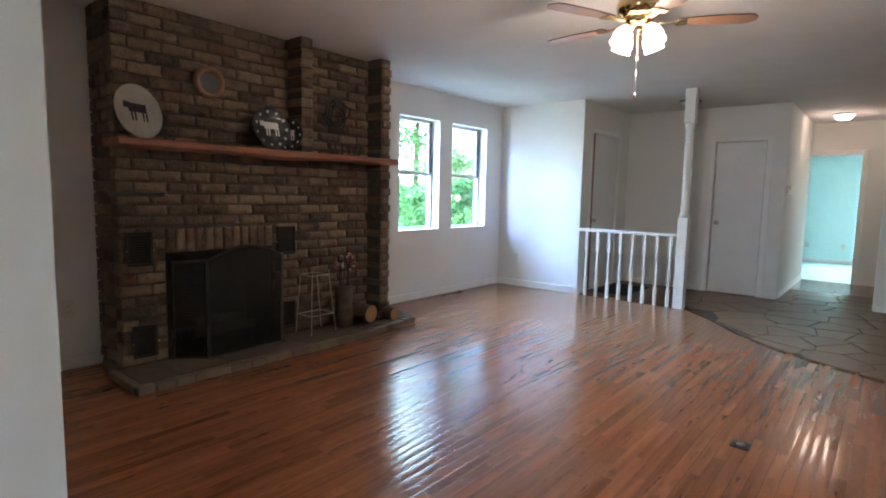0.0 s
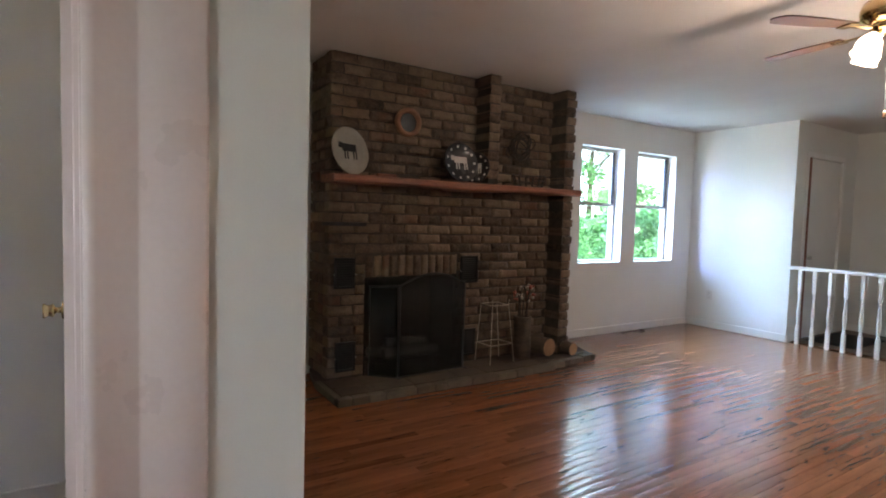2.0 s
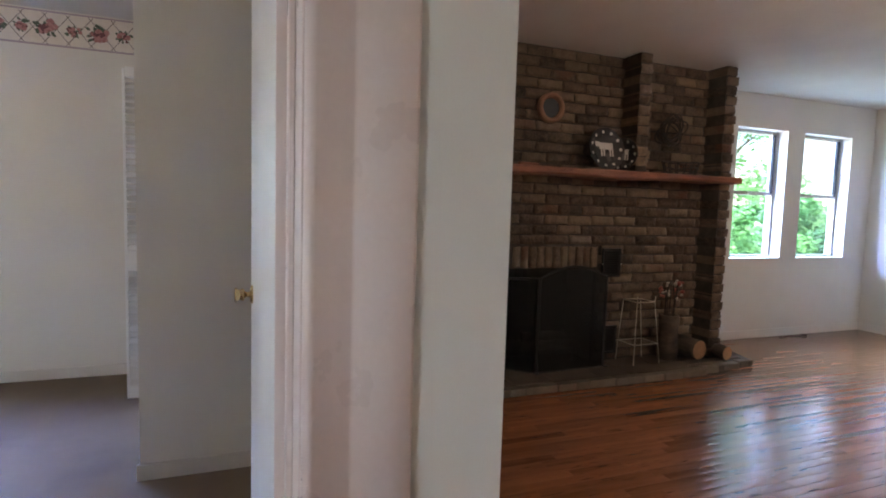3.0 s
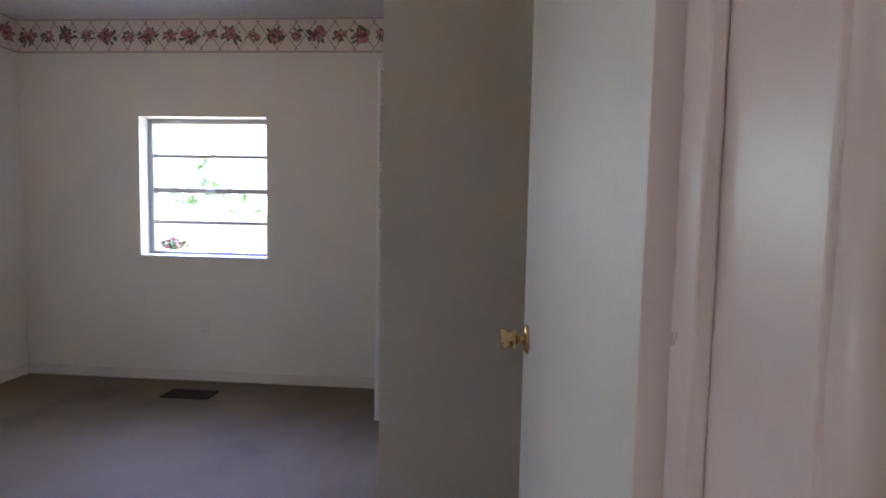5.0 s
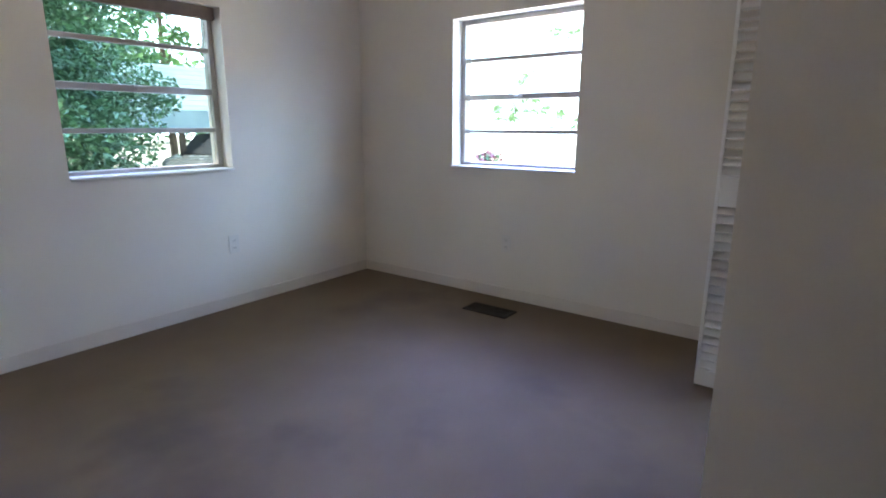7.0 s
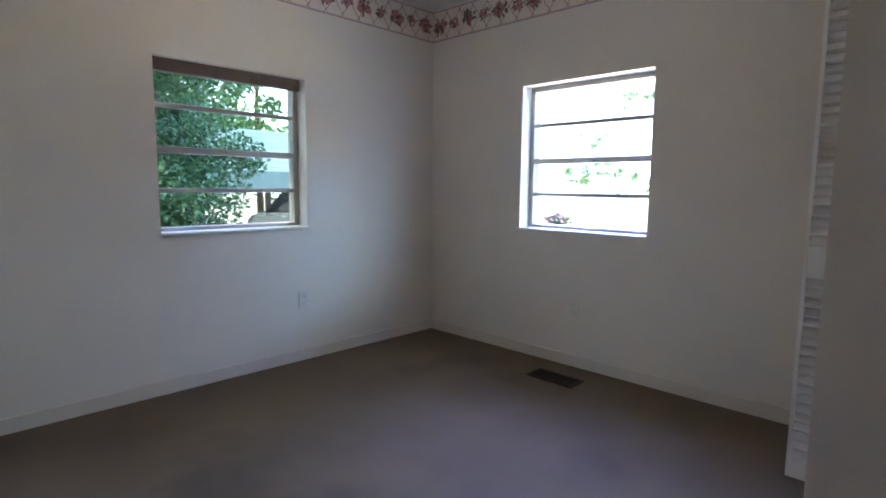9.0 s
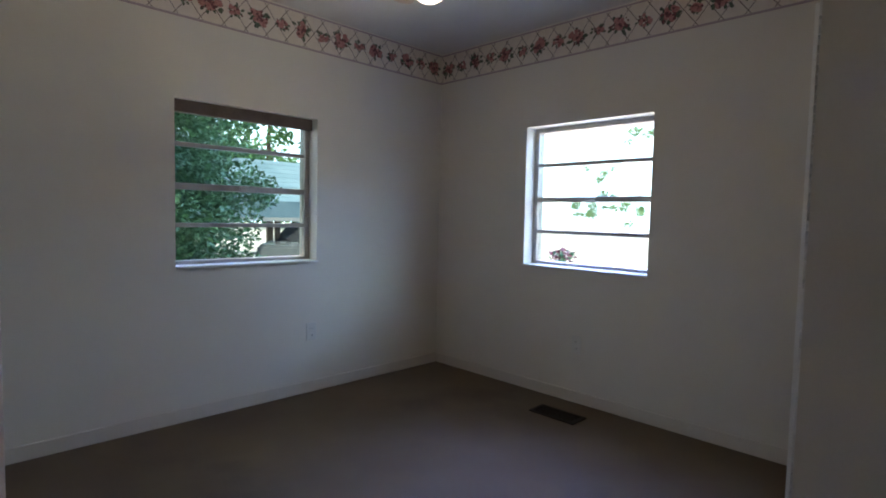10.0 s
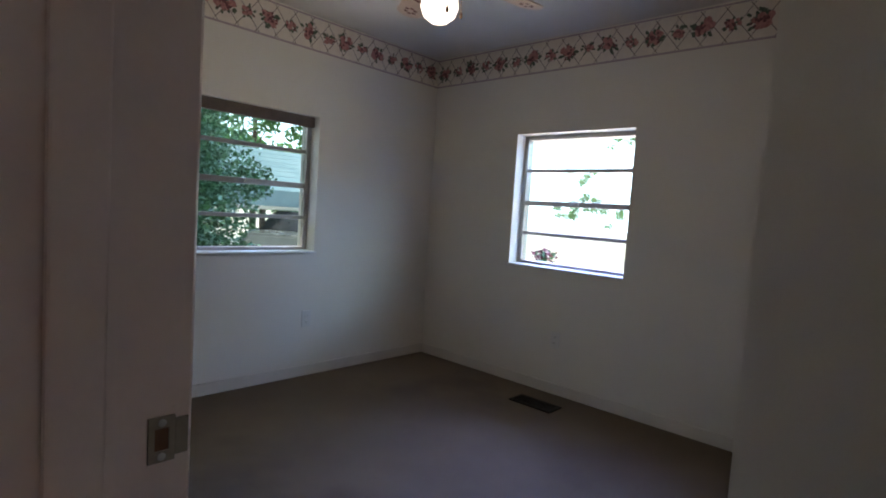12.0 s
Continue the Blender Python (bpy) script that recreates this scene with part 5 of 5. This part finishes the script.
tree("shade_tree", 4.5, -20.0, 8.0, 3.4, 30, 170, 0.13, LEAF_PALE, "leafy tree beyond the yard", 6, 0.25)

# west side of the bedroom: glaring yard, a young tree, a red flowering plant
def boughs(name, x, y, h, ends, leaf, material, label, seed):
    """A tree that sends long thin boughs, each ending in a loose spray of small leaves."""
    s = thing(name, label, "tree", "trees round the house", at=pose(x, y, GZ))
    rng = random.Random(seed)
    bm = rod(bmesh.new(), (0, 0, 0), (0.1, 0.1, h * 0.6), 0.09, 0.06, 10)
    rod(bm, (0.1, 0.1, h * 0.59), (0, 0.2, h), 0.06, 0.02, 8)
    part("trunk", bm, BARK, s)
    crown = bmesh.new()
    for ex, ey, ez, size, count in ends:
        tip = Vector((ex - x, ey - y, ez - GZ))
        root = Vector((0.05, 0.08, min(h * 0.8, tip.z + 0.5)))
        part("limb", rod(bmesh.new(), root, tip, 0.012, 0.004, 6), BARK, s)
        for i in range(7):
            c = tip + Vector((rng.uniform(-0.4, 0.4), rng.uniform(-1, 1) * size, rng.uniform(-0.45, 0.45) * size))
            leaf_cloud(crown, rng, c, (0.16, size * 0.32, size * 0.22), count // 7, leaf)
    for i in range(26):
        a, d = rng.uniform(0.3, 2.6), rng.uniform(0.3, 1.6)
        leaf_cloud(crown, rng, (d * math.cos(a), d * math.sin(a), h * rng.uniform(0.45, 1.0)), (0.4, 0.4, 0.3), 90, leaf * 1.4)
    tagged(part("crown", crown, material, s), kind="stuff")
    return s


boughs("shade_tree", -9.3, -4.2, 5.5, ((-9.0, -6.85, 1.50, 0.50, 1100), (-9.2, -6.35, 1.62, 0.40, 800), (-9.0, -5.55, 1.25, 0.44, 900), (-9.4, -6.65, 2.25, 0.40, 500), (-9.3, -5.65, 3.15, 0.42, 600)), 0.034, LEAF_WASHED, "thin leafy tree with hanging boughs in the glaring yard", 7)
plant = shrub("flowering_plant", -2.35, -3.15, 0.17, 1.28, 9, 40, 0.035, LEAF, "red flowering plant on a stem outside the window", 9, "plant")
rng = random.Random(12)
bm = bmesh.new()
leaf_cloud(bm, rng, (0, 0, 1.22), (0.13, 0.16, 0.09), 110, 0.034)
tops = bmesh.new()
leaf_cloud(tops, rng, (0, 0, 1.20), (0.14, 0.16, 0.10), 60, 0.04)
tagged(part("top_leaves", tops, LEAF, plant), kind="stuff")
tagged(part("flowers", bm, surface("red_petal", (0.075, 0.010, 0.022), (0.17, 0.025, 0.045), 9, 0.6, 0), plant, "crimson petals"), kind="stuff")

# living room windows: shrubs close by, trees behind
for k, (x, y, r, h) in enumerate(((-3.3, 8.1, 0.9, 2.0), (-3.9, 9.6, 1.0, 2.1), (-3.6, 11.2, 1.1, 2.2), (-5.0, 12.6, 1.2, 2.0), (-6.0, 9.6, 1.3, 2.4))):
    shrub("leafy_shrub", x, y, r, h, 30, 260, 0.055, LEAF_PALE, "sunlit green shrub outside the living room", 20 + k)
tree("shade_tree", -9.5, 14.0, 7.0, 3.0, 26, 170, 0.10, LEAF_PALE, "tall leafy tree beyond the living room windows", 30, 0.3)
tree("shade_tree", -13.0, 19.0, 9.0, 3.5, 28, 170, 0.12, LEAF_PALE, "tall leafy tree beyond the living room windows", 31, 0.25)
tree("shade_tree", -15.0, 12.5, 8.0, 3.2, 26, 170, 0.14, LEAF_PALE, "tall leafy tree beyond the living room windows", 32, 0.3)

# glowing sheet at the edge of sight, standing in for blown-out white sky
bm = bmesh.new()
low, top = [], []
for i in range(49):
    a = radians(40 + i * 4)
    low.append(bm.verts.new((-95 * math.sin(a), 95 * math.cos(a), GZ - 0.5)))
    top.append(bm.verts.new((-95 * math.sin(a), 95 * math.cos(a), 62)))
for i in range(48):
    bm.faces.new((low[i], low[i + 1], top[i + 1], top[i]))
structure(part("backdrop", bm, SKY_GLOW), "glowing sheet standing in for glaring sky far beyond the yard", "backdrop")

# far woods round the yard
rng = random.Random(77)
bm = bmesh.new()
for i in range(70):
    a = radians(rng.choice((rng.uniform(55, 92), rng.uniform(130, 215))))
    d = rng.uniform(52, 62)
    leaf_cloud(bm, rng, (-d * math.sin(a), d * math.cos(a), rng.uniform(1, 8)), (4.5, 4.5, 4.0), 420, 0.45)
woods = part("far_woods", bm, LEAF_PALE)
tagged(woods, "pale green woods round the yard", "woods", kind="stuff")

# ---- pieces of the floors ----
STRIP = 0.0572


def plank_bm(bm, x, y, length, seed):
    """One strip: top slightly crowned, with eased edges."""
    w = STRIP - 0.0012
    n = 6
    crown = 0.0006 + 0.0004 * random.random()
    tilt = (random.random() - 0.5) * 0.00040
    top0, top1 = [], []
    for i in range(n + 1):
        u = i / n - 0.5
        z = -4 * crown * u * u + tilt * u
        top0.append(bm.verts.new((x + (u + 0.5) * w, y, z)))
        top1.append(bm.verts.new((x + (u + 0.5) * w, y + length - 0.001, z)))
    for i in range(n):
        f = bm.faces.new((top0[i], top0[i + 1], top1[i + 1], top1[i]))
        f.smooth = True
    ring = [v.co.copy() for v in top0] + [v.co.copy() for v in reversed(top1)]
    up = [bm.verts.new(c - Vector((0, 0, 0.0002))) for c in ring]
    lo = [bm.verts.new((c.x, c.y, -0.010)) for c in ring]
    m = len(ring)
    for i in range(m):
        bm.faces.new((lo[i], lo[(i + 1) % m], up[(i + 1) % m], up[i]))


floor = structure(part("floor", boxes((-0.20, 0.64, -0.12, 6.32, 8.36, -0.010), (2.82, -2.72, -0.12, 6.32, 0.64, -0.010), (3.01, 8.36, -0.12, 4.92, 10.66, -0.010)), SUBFLOOR),
                  "glossy reddish oak strip floor with scattered darker boards", "floor")
rng = random.Random(7)
LENGTHS = (0.30, 0.46, 0.62, 0.80, 1.02)
shared = []
for k in range(15):
    random.seed(100 + k)
    bm = bmesh.new()
    plank_bm(bm, 0, 0, LENGTHS[k % 5], k)
    me = bpy.data.meshes.new("plank")
    bm.to_mesh(me)
    bm.free()
    me.materials.append(WOOD_FLOOR)
    shared.append(me)
rest = bmesh.new()
placed = 0
random.seed(5)
for i in range(int(6.2 / STRIP)):
    x = 0.0 + i * STRIP
    lo = 0.76 if x < 2.90 else -2.60
    hi = 6.75 if x < 1.2 else 7.4
    if 3.20 <= x < 4.12:
        hi = 10.62
    y = lo - rng.random() * 0.4
    while y < hi:
        k = rng.randrange(15)
        ln = LENGTHS[k % 5]
        near = 1.6 < x < 3.9 and 1.5 < y < 4.2 and placed < 300
        if near and y >= lo and y + ln <= hi:
            p = new("plank", shared[k])
            p.location = (x, y, 0)
            p.parent = floor
            placed += 1
        else:
            a, b = max(y, lo), min(y + ln, hi)
            if b - a > 0.02:
                plank_bm(rest, x, a, b - a, 0)
        y += ln
tagged(part("far_planks", rest, WOOD_FLOOR_REST, floor), kind="stuff")

# flagstones of the foyer: convex cells cut by the curved edge towards the wood
EDGE = ((1.215, 6.80), (2.50, 6.80), (2.85, 6.44), (3.22, 5.95), (3.62, 5.58), (3.96, 5.36), (4.40, 5.15), (5.1, 4.98), (6.2, 4.95))


def clip(poly, p, d):
    """Keeps the side of a polygon that lies to the left of the line through p along d."""
    out = []
    for a, b in zip(poly, poly[1:] + poly[:1]):
        sa = d[0] * (a[1] - p[1]) - d[1] * (a[0] - p[0])
        sb = d[0] * (b[1] - p[1]) - d[1] * (b[0] - p[0])
        if sa >= 0:
            out.append(a)
        if sa * sb < 0:
            t = sa / (sa - sb)
            out.append((a[0] + t * (b[0] - a[0]), a[1] + t * (b[1] - a[1])))
    return out


def edge_y(x):
    for a, b in zip(EDGE, EDGE[1:]):
        if a[0] <= x <= b[0]:
            return a[1] + (b[1] - a[1]) * (x - a[0]) / (b[0] - a[0])
    return 5.0


base = bmesh.new()
xs = [1.215 + i * (6.2 - 1.215) / 60 for i in range(61)]
for a, b in zip(xs, xs[1:]):
    q = [base.verts.new(v) for v in ((a, edge_y(a), 0.004), (b, edge_y(b), 0.004), (b, 8.24, 0.004), (a, 8.24, 0.004))]
    base.faces.new(q)
q = [base.verts.new(v) for v in ((3.20, 8.24, 0.004), (4.16, 8.24, 0.004), (4.16, 9.30, 0.004), (3.20, 9.30, 0.004))]
base.faces.new(q)
bmesh.ops.remove_doubles(base, verts=base.verts, dist=1e-5)
foyer = structure(part("floor_foyer", base, GROUT), "irregular brown slate flagstones with dark joints and a curved edge", "floor")
rng = random.Random(11)
cell = 0.34
sites = [(1.0 + (i + 0.5 + rng.uniform(-0.42, 0.42)) * cell * 1.15, 4.7 + (j + 0.5 + rng.uniform(-0.42, 0.42)) * cell) for i in range(14) for j in range(14)]
for s in sites:
    poly = [(s[0] - 0.6, s[1] - 0.6), (s[0] + 0.6, s[1] - 0.6), (s[0] + 0.6, s[1] + 0.6), (s[0] - 0.6, s[1] + 0.6)]
    for o in sites:
        d = (o[0] - s[0], o[1] - s[1])
        if o != s and d[0] ** 2 + d[1] ** 2 < 1.6:
            ln = math.hypot(*d)
            mid = (s[0] + d[0] / 2 - d[0] / ln * 0.0048, s[1] + d[1] / 2 - d[1] / ln * 0.0048)
            poly = clip(poly, mid, (-d[1], d[0]))
            if len(poly) < 3:
                break
    if s[1] < 8.2:
        for a, b in zip(EDGE, EDGE[1:]):
            if poly and min(v[0] for v in poly) < b[0] and max(v[0] for v in poly) > a[0] and len(poly) > 2:
                poly = clip(poly, (a[0], a[1] + 0.006), (b[0] - a[0], b[1] - a[1]))
        x0, x1, y1 = 1.232, 6.19, 8.225
        if 3.20 < s[0] < 4.16:
            y1 = 9.29
    else:
        x0, x1, y1 = 3.22, 4.14, 9.29
        if len(poly) > 2:
            poly = clip(poly, (0, 7.5), (1, 0))
    for p0, d in (((x0, 0), (0, -1)), ((x1, 0), (0, 1)), ((0, y1), (-1, 0))):
        if len(poly) > 2:
            poly = clip(poly, p0, d)
    if len(poly) < 3:
        continue
    area = abs(sum(a[0] * b[1] - b[0] * a[1] for a, b in zip(poly, poly[1:] + poly[:1]))) / 2
    if area < 0.004:
        continue
    cx, cy = sum(v[0] for v in poly) / len(poly), sum(v[1] for v in poly) / len(poly)
    bm = bmesh.new()
    h = 0.010 + rng.uniform(-0.0015, 0.0015)
    lowv = [bm.verts.new((v[0] - cx, v[1] - cy, 0.0)) for v in poly]
    mid = [bm.verts.new((v[0] - cx, v[1] - cy, h - 0.003)) for v in poly]
    up = [bm.verts.new(((v[0] - cx) * 0.975, (v[1] - cy) * 0.975, h)) for v in poly]
    m = len(poly)
    for i in range(m):
        bm.faces.new((lowv[i], lowv[(i + 1) % m], mid[(i + 1) % m], mid[i]))
        bm.faces.new((mid[i], mid[(i + 1) % m], up[(i + 1) % m], up[i]))
    bm.faces.new(up)
    p = part("flagstone", bm, SLATE, foyer)
    p.location = (cx, cy, 0.0045)
